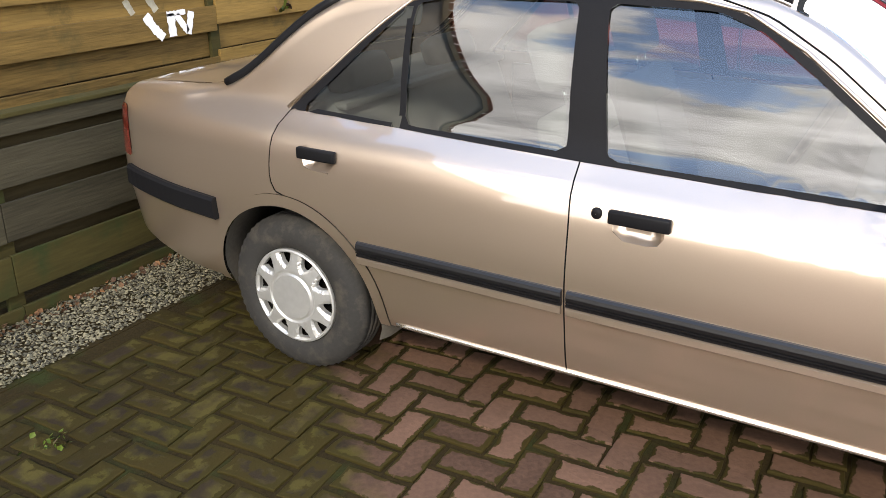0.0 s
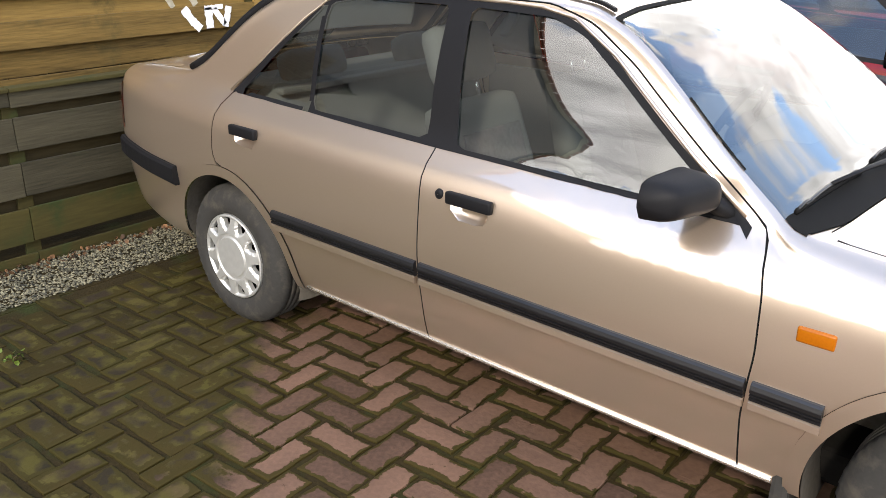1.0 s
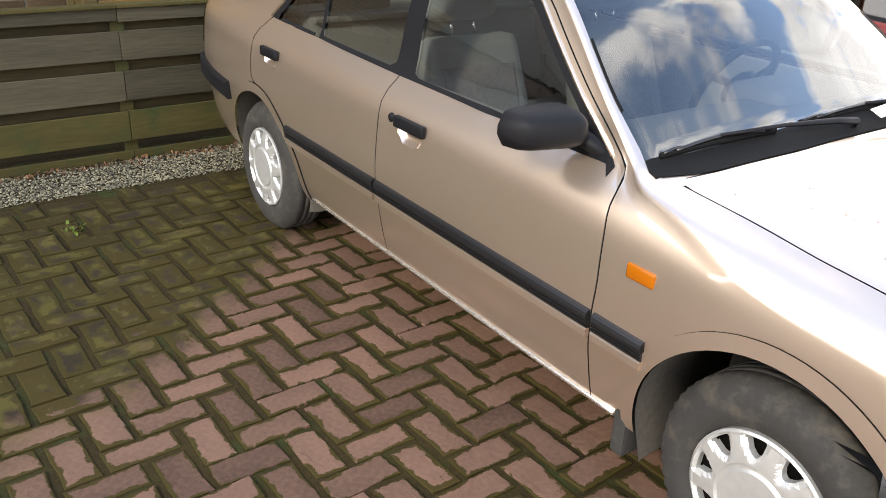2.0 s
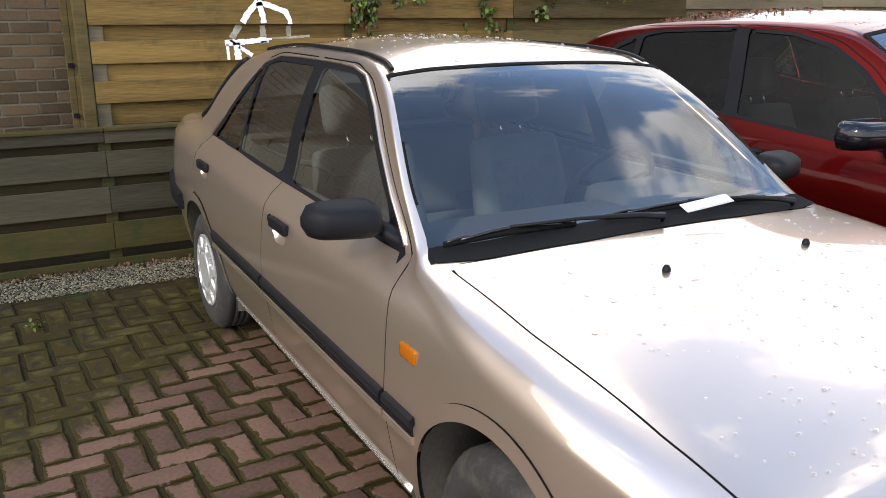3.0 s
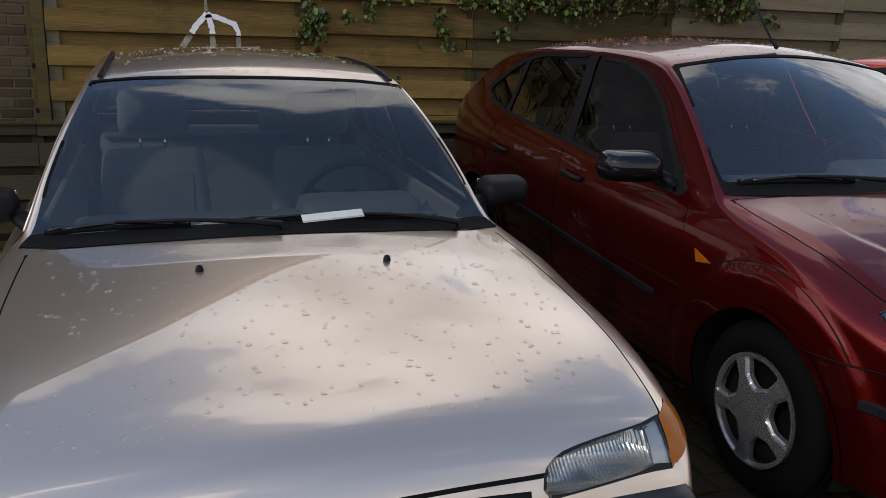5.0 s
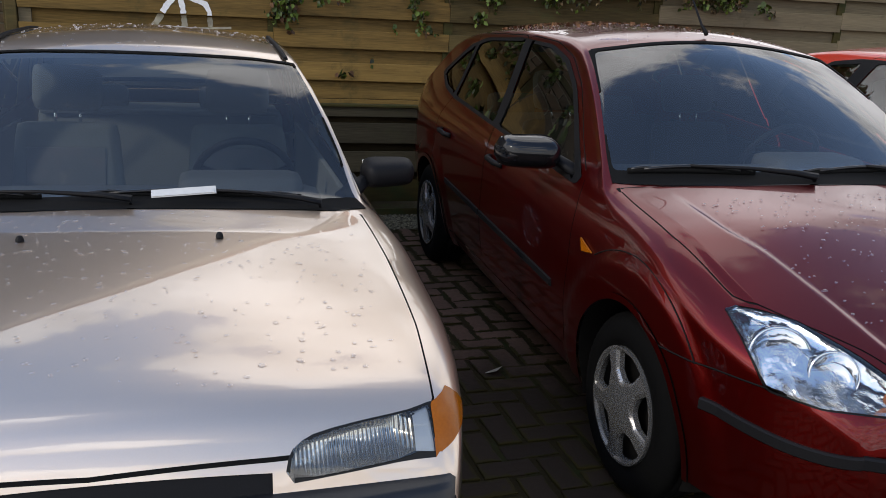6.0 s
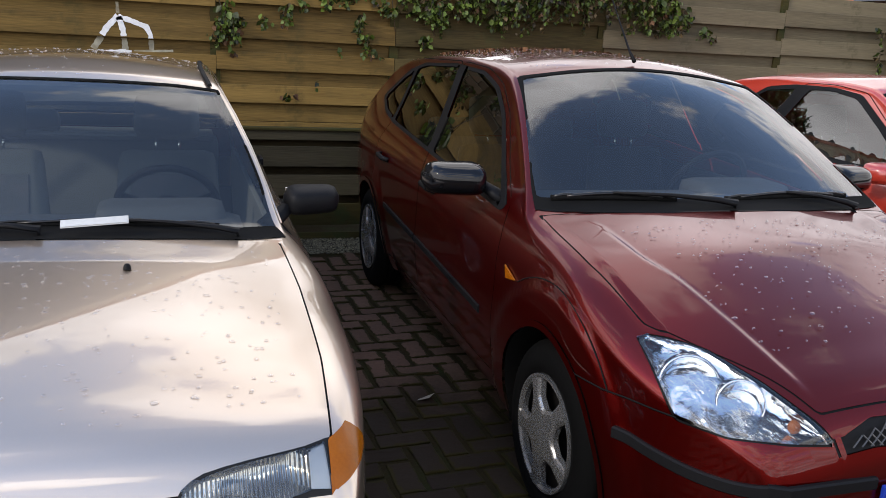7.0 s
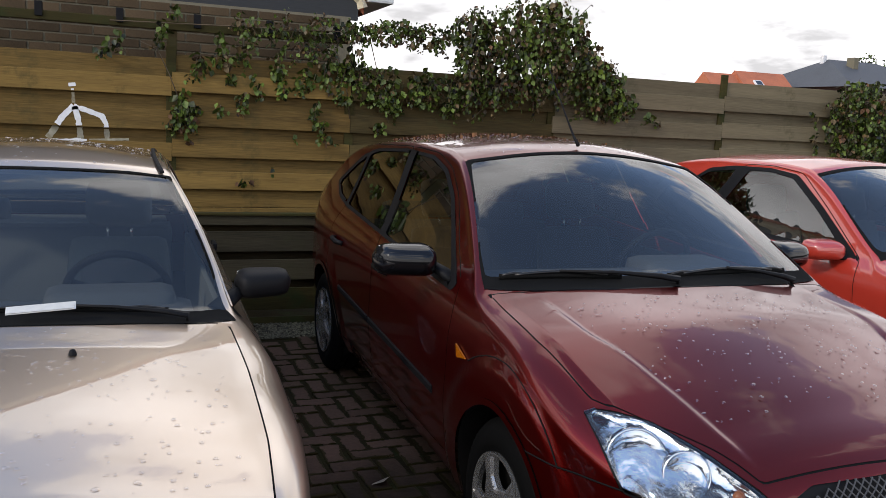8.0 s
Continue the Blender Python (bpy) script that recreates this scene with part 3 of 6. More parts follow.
    mk("boot_lid", "boot", P)
    mk("shut_line", "seam", M_SEAM, lift=-0.002)
    mk("cowl", "cowl", M_TRIM, lift=0.003)
    mk("windscreen_seal", "screen", M_SEAM, lift=0.003)
    scr = mk("windscreen", "screen_glass", sp["screen_mat"])
    mk("rear_window_seal", "rear", M_TRIM, lift=0.003)
    rw = mk("rear_window", "rear_glass", W)
    for o in (scr, rw):
        if o:
            o.visible_shadow = False
    for s in two:
        for i, _ in enumerate(sdf["doors"]):
            d = mk("door", "door%d" % i, P, (s,))
            root_parts[("door", i, s)] = d
        for i, f in enumerate(cups):
            dish = lifted(bm, reg["cup%d" % i], (s,))
            at = np.array([v.co for v in dish.verts])
            deep = 0.020 * np.clip(-f(at) / 0.018, 0, 1) ** 0.8
            for v, q in zip(dish.verts, deep):
                v.co.y -= s * float(q)
            part("handle_cup", dish, P, root, smooth=True)
        for i, _ in enumerate(sdf["panes"]):
            d = mk("side_window", "pane%d" % i, W, (s,), -0.004)
            if d:
                d.visible_shadow = False
        mk("window_frame", "pillar", sp.get("frame_mat", M_TRIM), (s,), 0.002)
        for name, _, mats, f in lamps:
            dish = lifted(bm, reg[name], (s,), mats[1])
            if len(mats) > 3:
                deep = mats[3] * np.sqrt(np.clip(-f(np.array([v.co for v in dish.verts])) / 0.04, 0, 1))
                for v, q in zip(dish.verts, deep):
                    v.co.x -= float(q)
            body = part(name, dish, mats[0], root, smooth=True)
            root_parts[(name, s)] = body
            if len(mats) > 2:
                ln = part("lens", lifted(bm, reg[name], (s,), 0.003), mats[2], body, "clear lamp lens", smooth=True)
                ln.visible_shadow = False
    lining = lifted(bm, reg["roof"], two, -0.03)
    bmesh.ops.reverse_faces(lining, faces=lining.faces)
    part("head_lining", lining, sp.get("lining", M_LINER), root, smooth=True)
    for ax, r in sp["arches"]:
        for s in two:
            w = bmesh.new()
            n = 26
            a0, a1 = -0.35, math.pi + 0.35
            rows = []
            for k in range(n + 1):
                t = a0 + (a1 - a0) * k / n
                x, z = ax + r * math.cos(t), sp["axle"] + r * math.sin(t)
                yo = float(side_y(x, max(z, 0.24))) - 0.004
                rows.append([w.verts.new((x, s * yo, z)), w.verts.new((x + 0.012 * math.cos(t), s * (yo - 0.05), z + 0.012 * math.sin(t))), w.verts.new((x + 0.02 * math.cos(t), s * 0.42, z + 0.02 * math.sin(t)))])
            for a, b in zip(rows, rows[1:]):
                for i in range(2):
                    w.faces.new((a[i], a[i + 1], b[i + 1], b[i]))
            w.faces.new([q[2] for q in rows])
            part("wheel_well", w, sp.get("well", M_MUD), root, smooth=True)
    x0, x1 = sp["edge"][0][0], sp["edge"][-1][0]
    part("underbody", boxed(x0 + 0.2, x1 - 0.25, -0.60, 0.60, 0.17, 0.27, 0.02), M_DARKIN, root)
    bm.free()
    return side_y, zedge, crown, root_parts


def doors_inside(root, x0, x1, y, z0, z1, material):
    for s in (-1, 1):
        part("door_card", boxed(x0, x1, s * y - 0.012, s * y + 0.012, z0, z1, 0.008), material, root)


def wiper(car, pivot, start, tip, thick=1.0, name="wiper"):
    """A wiper: a rubber blade from start to tip, its sprung bridge, and the arm that holds it from the pivot."""
    root = new(name)
    root.parent = car
    p, a, b = Vector(pivot), Vector(start), Vector(tip)
    mid = a.lerp(b, 0.52) + Vector((0.004, 0, 0.022))
    arm = tube(bmesh.new(), [p + Vector((0, 0, -0.02)), p + Vector((0, 0, 0.012)), p.lerp(mid, 0.16) + Vector((0, 0, 0.016)), p.lerp(mid, 0.55) + Vector((0, 0, 0.014)), mid],
               [0.013 * thick, 0.013 * thick, 0.010 * thick, 0.006 * thick, 0.0045 * thick], 8, flat=0.7)
    part("wiper_arm", arm, M_TRIM, root, smooth=True)
    n = 10
    pts = [a.lerp(b, k / n) + Vector((0, 0, 0.004 * math.sin(math.pi * k / n))) for k in range(n + 1)]
    part("wiper_blade", tube(bmesh.new(), pts, 0.0045 * thick, 6, flat=1.5), M_SEAM, root, smooth=True)
    pts = [a.lerp(b, 0.12 + 0.76 * k / n) + Vector((0.002, 0, 0.006 + 0.013 * math.sin(math.pi * k / n))) for k in range(n + 1)]
    part("blade_bridge", tube(bmesh.new(), pts, 0.0042 * thick, 6), M_MOULD, root, smooth=True)
    for u, v in ((0.02, 0.24), (0.76, 0.98)):
        pts = [a.lerp(b, u + (v - u) * k / 6) + Vector((0.001, 0, 0.004 + 0.009 * math.sin(math.pi * k / 6))) for k in range(7)]
        part("blade_claw", tube(bmesh.new(), pts, 0.0034 * thick, 6), M_MOULD, root, smooth=True)
    return root


def cover_a(u):
    if u < 0.50:
        return 0.016 - 0.006 * u * u
    if u < 0.56:
        return 0.0085
    return 0.013 - 0.030 * (u - 0.56) ** 1.5 if u < 0.93 else 0.010 - 0.09 * (u - 0.93)


def holes_a(u, t):
    """Ten rounded notches near the rim of a cover."""
    k = np.mod(t / (2 * math.pi / 10) + 0.3, 1.0) - 0.5
    wide = np.abs(k) * 0.628 * u - 0.085 - 0.30 * (u - 0.72)
    return np.maximum(wide, np.maximum(0.66 + 0.14 * (k * 4) ** 2 - u, u - 0.925)) * 0.17


def cover_b(u):
    return 0.004 + 0.020 * (1 - u) ** 0.7 if u < 0.93 else 0.008


def holes_b(u, t):
    """Five wide windows between the spokes of a cover."""
    k = np.mod(t / (2 * math.pi / 5) + 0.15, 1.0) - 0.5
    return np.maximum(np.abs(k) * 1.257 * u - 0.48 * u + 0.05, np.maximum(0.46 + 1.5 * k * k - u, u - 0.91)) * 0.19


SEDAN = dict(
    edge=[(-0.86, 0.86), (-0.845, 0.905), (-0.80, 0.932), (-0.43, 0.957), (-0.35, 0.964), (-0.29, 0.988), (0.03, 1.228), (0.12, 1.272), (0.32, 1.315), (0.70, 1.338), (1.10, 1.335),
          (1.36, 1.315), (1.45, 1.288), (2.00, 0.905), (2.035, 0.882), (2.075, 0.871), (2.13, 0.865), (2.42, 0.843), (2.75, 0.807), (2.985, 0.765), (3.10, 0.732), (3.157, 0.706),
          (3.20, 0.672), (3.25, 0.595), (3.285, 0.50)],
    plan=[(-0.86, 0.735), (-0.80, 0.765), (-0.70, 0.795), (-0.45, 0.832), (0.0, 0.845), (2.3, 0.848), (2.7, 0.84), (2.95, 0.815), (3.10, 0.785), (3.2, 0.755), (3.285, 0.72)],
    crown=[(-0.86, 0.01), (-0.5, 0.02), (0.0, 0.04), (0.6, 0.044), (1.1, 0.038), (1.35, 0.024), (1.45, 0.016), (1.7, 0.034), (2.05, 0.034), (2.2, 0.035), (3.0, 0.03), (3.285, 0.035)],
    ry=[(-0.86, 0.05), (-0.5, 0.10), (-0.38, 0.05), (0.1, 0.035), (1.4, 0.035), (1.85, 0.03), (2.15, 0.075), (2.55, 0.148), (3.0, 0.13), (3.285, 0.04)],
    rz=[(-0.86, 0.03), (-0.5, 0.045), (-0.38, 0.03), (0.1, 0.035), (1.4, 0.03), (1.85, 0.02), (2.15, 0.045), (2.55, 0.100), (3.0, 0.085), (3.285, 0.03)],
    inset=[(0.15, 0.12), (0.22, 0.068), (0.27, 0.046), (0.40, 0.019), (0.49, 0.005), (0.56, 0.0), (0.70, 0.009), (0.775, 0.021), (0.800, 0.031), (0.845, 0.071), (0.875, 0.108), (0.92, 0.130), (1.02, 0.162), (1.12, 0.202), (1.22, 0.252), (1.30, 0.30), (1.45, 0.40)],
    sill=[(-0.86, 0.36), (-0.5, 0.27), (0.0, 0.248), (2.5, 0.248), (3.0, 0.30), (3.285, 0.36)],
    wedge=0.028, axle=0.285, arches=[(0.0, 0.335), (2.54, 0.352)], lip=0.040,
    cups=[[(0.075, 0.825), (0.215, 0.820), (0.205, 0.755), (0.095, 0.760)], [(1.108, 0.790), (1.262, 0.785), (1.248, 0.712), (1.122, 0.716)]],
    dlo=[([(-0.03, 0.922), (0.20, 1.13), (0.36, 1.268), (0.50, 1.298), (0.90, 1.303), (1.20, 1.298), (1.34, 1.274), (1.495, 1.192), (1.775, 0.987), (1.965, 0.862), (1.6, 0.870), (1.0, 0.885)], 0.03)],
    panes=[([(0.030, 0.932), (0.392, 0.918), (0.354, 1.250), (0.285, 1.182)], 0.012),
           ([(0.414, 0.917), (0.940, 0.902), (0.893, 1.284), (0.50, 1.280), (0.376, 1.258)], 0.018),
           ([(1.055, 0.896), (1.84, 0.878), (1.80, 0.945), (1.54, 1.135), (1.385, 1.237), (1.27, 1.276), (0.978, 1.284)], 0.022)],
    doors=[([(-0.03, 0.915), (0.36, 1.28), (0.52, 1.315), (0.93, 1.315), (0.985, 0.885), (0.995, 0.75), (1.0, 0.20), (0.33, 0.20), (0.335, 0.37), (0.30, 0.46), (0.25, 0.53), (0.17, 0.603), (0.08, 0.646), (-0.03, 0.666), (-0.05, 0.72), (-0.045, 0.85)], 0.05),
           ([(0.985, 0.885), (0.93, 1.315), (1.25, 1.312), (1.40, 1.27), (1.56, 1.18), (1.82, 0.99), (2.005, 0.862), (2.035, 0.75), (2.045, 0.60), (2.03, 0.42), (2.035, 0.20), (1.0, 0.20), (0.995, 0.75)], 0.03)],
    screen=([(1.435, -0.2), (1.432, 0.40), (1.45, 0.555), (1.475, 0.58), (2.075, 0.74), (2.13, 0.60), (2.16, 0.30), (2.165, -0.2)], 0.02),
    screen_glass=([(1.450, -0.2), (1.448, 0.40), (1.462, 0.548), (1.486, 0.565), (2.015, 0.705), (2.040, 0.58), (2.050, 0.30), (2.052, -0.2)], 0.02),
    rear=([(0.10, -0.2), (0.09, 0.52), (0.05, 0.56), (-0.31, 0.66), (-0.35, 0.60), (-0.37, -0.2)], 0.03),
    rear_glass=([(0.07, -0.2), (0.06, 0.50), (-0.275, 0.60), (-0.31, -0.2)], 0.03),
    bonnet=([(2.165, -0.2), (2.16, 0.30), (2.13, 0.60), (2.110, 0.702), (2.5, 0.716), (2.9, 0.712), (3.165, 0.692), (3.215, 0.55), (3.238, 0.38), (3.250, -0.2)], 0.01),
    boot=([(-0.39, -0.2), (-0.38, 0.62), (-0.41, 0.665), (-0.83, 0.66), (-0.95, 0.60), (-0.95, -0.2)], 0.02),
    lamps=[("headlamp", [(0.374, 0.601), (0.376, 0.632), (0.388, 0.654), (0.406, 0.666), (0.454, 0.677), (0.523, 0.686), (0.640, 0.694), (0.640, 0.622), (0.516, 0.611), (0.447, 0.605)], 0.006, "front", (M_FLUTE, -0.006, M_LENS, 0.05)),
           ("indicator", [(0.682, 0.701), (0.712, 0.707), (0.742, 0.714), (0.80, 0.712), (0.80, 0.665), (0.745, 0.648), (0.725, 0.636), (0.70, 0.624), (0.682, 0.617)], 0.006, "tip", (M_AMBER, 0.002)),
           ("parking_lamp", [(0.650, 0.693), (0.677, 0.696), (0.677, 0.622), (0.650, 0.626)], 0.004, "front", (M_SILVER, -0.006, M_LENS)),
           ("lamp_surround", [(0.366, 0.594), (0.369, 0.630), (0.381, 0.656), (0.400, 0.672), (0.452, 0.682), (0.523, 0.690), (0.633, 0.697), (0.690, 0.705), (0.690, 0.609), (0.629, 0.615), (0.516, 0.606), (0.447, 0.600)], 0.008, "front", (M_BEZEL, 0.0)),
           ("tail_lamp", [(-0.95, 0.67), (-0.95, 0.855), (-0.800, 0.855), (-0.775, 0.67)], 0.01, "tail", (M_REDLENS, 0.003)),
           ("grille", [(-0.3, 0.575), (-0.3, 0.625), (0.34, 0.617), (0.34, 0.575)], 0.01, "front", (M_TRIM, -0.004))],
    roof_z=1.25, paint=M_GOLD, window=M_GLASS, screen_mat=M_BLUEGLASS)

HATCH = dict(
    edge=[(-0.80, 0.62), (-0.78, 0.85), (-0.70, 1.0), (-0.45, 1.20), (-0.20, 1.335), (0.10, 1.395), (0.5, 1.425), (0.95, 1.435), (1.30, 1.425),
          (1.50, 1.395), (1.60, 1.355), (2.20, 0.985), (2.245, 0.958), (2.29, 0.947), (2.36, 0.937), (2.65, 0.895), (2.957, 0.80), (3.15, 0.735), (3.30, 0.675), (3.38, 0.60), (3.41, 0.50)],
    plan=[(-0.80, 0.70), (-0.70, 0.76), (-0.45, 0.815), (0.0, 0.845), (2.4, 0.85), (2.7, 0.852), (2.95, 0.83), (3.1, 0.795), (3.25, 0.735), (3.34, 0.67), (3.41, 0.58)],
    crown=[(-0.80, 0.02), (-0.3, 0.04), (0.4, 0.055), (1.4, 0.055), (1.9, 0.065), (2.25, 0.055), (2.4, 0.05), (3.0, 0.075), (3.41, 0.06)],
    ry=[(-0.80, 0.06), (0.0, 0.05), (1.4, 0.045), (2.1, 0.03), (2.26, 0.06), (2.4, 0.10), (3.0, 0.12), (3.41, 0.06)],
    rz=[(-0.80, 0.04), (0.0, 0.045), (1.4, 0.04), (2.1, 0.02), (2.26, 0.03), (2.4, 0.06), (3.0, 0.08), (3.41, 0.05)],
    inset=[(0.15, 0.10), (0.25, 0.05), (0.38, 0.02), (0.55, 0.0), (0.75, 0.004), (0.88, 0.025), (0.97, 0.060), (1.02, 0.088), (1.40, 0.265), (1.55, 0.34)],
    sill=[(-0.80, 0.36), (-0.5, 0.27), (0.0, 0.22), (2.6, 0.22), (3.0, 0.24), (3.41, 0.28)],
    wedge=0.03, axle=0.305, arches=[(0.0, 0.345), (2.615, 0.35)],
    dlo=[([(-0.24, 1.145), (0.08, 1.325), (0.30, 1.376), (0.80, 1.400), (1.20, 1.388), (1.44, 1.338), (1.63, 1.245), (1.88, 1.060), (2.06, 0.945), (2.03, 0.916), (1.03, 0.980), (0.25, 1.030), (0.0, 1.065)], 0.03)],
    panes=[([(-0.16, 1.145), (0.05, 1.275), (0.165, 1.318), (0.195, 1.060), (0.0, 1.087)], 0.02),
           ([(0.243, 1.048), (0.208, 1.335), (0.35, 1.362), (0.845, 1.384), (0.972, 1.000)], 0.02),
           ([(1.062, 0.994), (0.935, 1.380), (1.20, 1.370), (1.42, 1.322), (1.605, 1.232), (1.85, 1.048), (1.985, 0.955), (1.985, 0.938)], 0.025)],
    doors=[([(0.16, 1.395), (0.88, 1.415), (1.015, 0.99), (1.04, 0.75), (1.03, 0.30), (0.42, 0.30), (0.34, 0.47), (0.22, 0.60), (0.10, 0.72), (0.10, 0.90), (0.22, 1.04)], 0.05),
           ([(1.025, 0.99), (0.89, 1.415), (1.25, 1.402), (1.47, 1.350), (1.67, 1.250), (1.91, 1.065), (2.085, 0.955), (2.11, 0.85), (2.12, 0.65), (2.10, 0.30), (1.04, 0.30), (1.05, 0.75)], 0.04)],
    screen=([(1.535, -0.2), (1.540, 0.45), (1.530, 0.578), (1.966, 0.708), (2.225, 0.768), (2.305, 0.55), (2.36, 0.30), (2.385, -0.2)], 0.02),
    screen_glass=([(1.558, -0.2), (1.562, 0.44), (1.556, 0.558), (1.966, 0.685), (2.180, 0.735), (2.225, 0.52), (2.255, 0.30), (2.265, -0.2)], 0.02),
    bonnet=([(2.385, -0.2), (2.36, 0.30), (2.305, 0.55), (2.262, 0.748), (2.65, 0.752), (2.95, 0.725), (3.10, 0.62), (3.22, 0.52), (3.335, 0.44), (3.348, -0.2)], 0.012),
    flare=[(0.0, 0.46, 0.014), (2.615, 0.50, 0.015)], ridge=[(2.34, 0.59), (2.65, 0.585), (2.81, 0.536), (3.03, 0.49), (3.31, 0.43)], tops=66,
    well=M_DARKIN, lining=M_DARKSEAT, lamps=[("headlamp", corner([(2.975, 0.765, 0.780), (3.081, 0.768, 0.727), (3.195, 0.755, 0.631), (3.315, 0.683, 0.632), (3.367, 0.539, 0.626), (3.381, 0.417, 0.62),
                                (3.354, 0.45, 0.659), (3.229, 0.534, 0.725), (3.09, 0.615, 0.768), (3.016, 0.691, 0.777)]), 0.012, "corner", (M_REFLECT, -0.010, M_LENS, 0.075)),
           ("lamp_surround", corner([(2.966, 0.769, 0.786), (3.078, 0.773, 0.727), (3.192, 0.760, 0.626), (3.315, 0.687, 0.627), (3.371, 0.539, 0.621), (3.388, 0.408, 0.615),
                                (3.352, 0.445, 0.664), (3.226, 0.532, 0.729), (3.085, 0.613, 0.772), (3.010, 0.691, 0.782)]), 0.012, "corner", (M_TRIM, -0.002)),
           ("grille", [(-0.3, 0.605), (-0.3, 0.692), (0.30, 0.674), (0.39, 0.638), (0.39, 0.606)], 0.01, "front", (M_TRIM, -0.006))],
    roof_z=1.30, paint=M_WINE, window=M_DARKGLASS, screen_mat=M_BLUEGLASS)

COUPE = dict(
    edge=[(-0.70, 0.62), (-0.68, 0.90), (-0.45, 1.12), (-0.22, 1.26), (0.0, 1.32), (0.4, 1.36), (0.9, 1.365), (1.20, 1.345), (1.30, 1.31), (1.95, 0.93),
          (2.02, 0.895), (2.1, 0.885), (2.5, 0.84), (2.9, 0.76), (3.1, 0.70), (3.2, 0.55)],
    plan=[(-0.70, 0.70), (-0.5, 0.79), (0.0, 0.82), (2.3, 0.825), (2.8, 0.80), (3.05, 0.74), (3.2, 0.62)],
    crown=[(-0.70, 0.02), (0.4, 0.045), (1.2, 0.05), (1.6, 0.07), (2.0, 0.045), (3.2, 0.04)],
    ry=[(-0.70, 0.05), (0.0, 0.04), (1.3, 0.04), (1.9, 0.03), (2.1, 0.10), (3.2, 0.05)],
    rz=[(-0.70, 0.04), (0.0, 0.04), (1.3, 0.04), (1.9, 0.02), (2.1, 0.06), (3.2, 0.05)],
    inset=[(0.15, 0.10), (0.25, 0.04), (0.55, 0.0), (0.75, 0.01), (0.85, 0.04), (0.90, 0.085), (0.95, 0.11), (1.35, 0.315), (1.5, 0.40)],
    sill=[(-0.70, 0.35), (0.0, 0.22), (2.5, 0.22), (3.2, 0.32)],
    wedge=0.02, axle=0.285, arches=[(0.0, 0.335), (2.45, 0.335)],
    dlo=[([(0.14, 1.175), (0.30, 1.285), (0.55, 1.318), (0.90, 1.325), (1.15, 1.30), (1.45, 1.14), (1.88, 0.885), (1.0, 0.90), (0.35, 0.93), (0.22, 1.05)], 0.03)],
    panes=[([(0.19, 1.178), (0.32, 1.262), (0.58, 1.292), (0.44, 0.965), (0.28, 1.06)], 0.02), ([(0.56, 0.94), (0.70, 1.298), (0.90, 1.302), (1.12, 1.275), (1.42, 1.115), (1.76, 0.91)], 0.03)],
    doors=[([(0.50, 0.90), (0.64, 1.335), (0.9, 1.342), (1.18, 1.315), (1.50, 1.13), (1.90, 0.88), (1.95, 0.6), (1.92, 0.30), (0.55, 0.30), (0.36, 0.55)], 0.04)],
    screen=([(1.26, -0.2), (1.28, 0.56), (1.99, 0.73), (2.08, 0.3), (2.09, -0.2)], 0.03),
    screen_glass=([(1.29, -0.2), (1.31, 0.53), (1.94, 0.68), (2.0, 0.3), (2.02, -0.2)], 0.03),
    roof_z=1.24, paint=M_RED, window=M_GLASS, screen_mat=M_BLUEGLASS)

WELLS = {"height": cover_a, "hole": holes_a}
SPOKES = {"height": cover_b, "hole": holes_b}


def cabin(root, dash_x, dash_z, seat_x, seat_y, seat_z, rear_x, cloth, panel, head, wheel_tilt, wide):
    """The inside of a car: floor, dashboard with its hood, steering wheel, two seats and a bench."""
    part("cabin_floor", boxed(-0.25, dash_x + 0.1, -0.66, 0.66, 0.27, 0.31), M_DARKSEAT, root)
    bm = boxed(dash_x - 0.22, dash_x + 0.22, -wide, wide, dash_z - 0.30, dash_z, 0.05)
    part("dashboard", bm, M_DASH, root, smooth=True)
    bm = boxed(dash_x - 0.27, dash_x - 0.05, 0.12, 0.56, dash_z - 0.10, dash_z + 0.045, 0.05)
    part("instrument_hood", bm, M_DASH, root, smooth=True)
    steering_wheel(root, dash_x - 0.40, seat_y, dash_z - 0.03, -64)
    for s in (-1, 1):
        seat(root, seat_x, s * seat_y, seat_z, (cloth, panel, head))
    bench = new("rear_bench")
    bench.parent = root
    bench.matrix_basis = pose(rear_x, 0, 0.30)
    lean = pose(0, 0, 0.18, 0, -22, 0)
    part("cushion", boxed(0, 0.5, -0.62, 0.62, 0, 0.20, 0.05), cloth, bench, smooth=True)
    part("backrest", boxed(-0.12, 0.02, -0.62, 0.62, 0, 0.50, 0.05, lean), cloth, bench, smooth=True)
    for s in (-1, 1):
        part("headrest", boxed(-0.11, 0.01, s * 0.33 - 0.15, s * 0.33 + 0.15, 0.49, 0.62, 0.045, lean), cloth, bench, smooth=True)


def door_handle(car, x0, x1, z, y, mat_cup, s, slope=-0.02):
    """A flap handle over a scooped cup."""
    root = new("door_handle")
    root.parent = car
    root.matrix_basis = pose((x0 + x1) / 2, s * y, z)
    h = (x1 - x0) / 2
    t = pose(0, 0, 0, 0, -math.degrees(slope) * 0.5, 0)
    bm = boxed(-h, h, -0.004 if s > 0 else -0.018, 0.018 if s > 0 else 0.004, -0.019, 0.019, 0.007, t)
    part("flap", bm, M_TRIM, root, smooth=True)
    return root


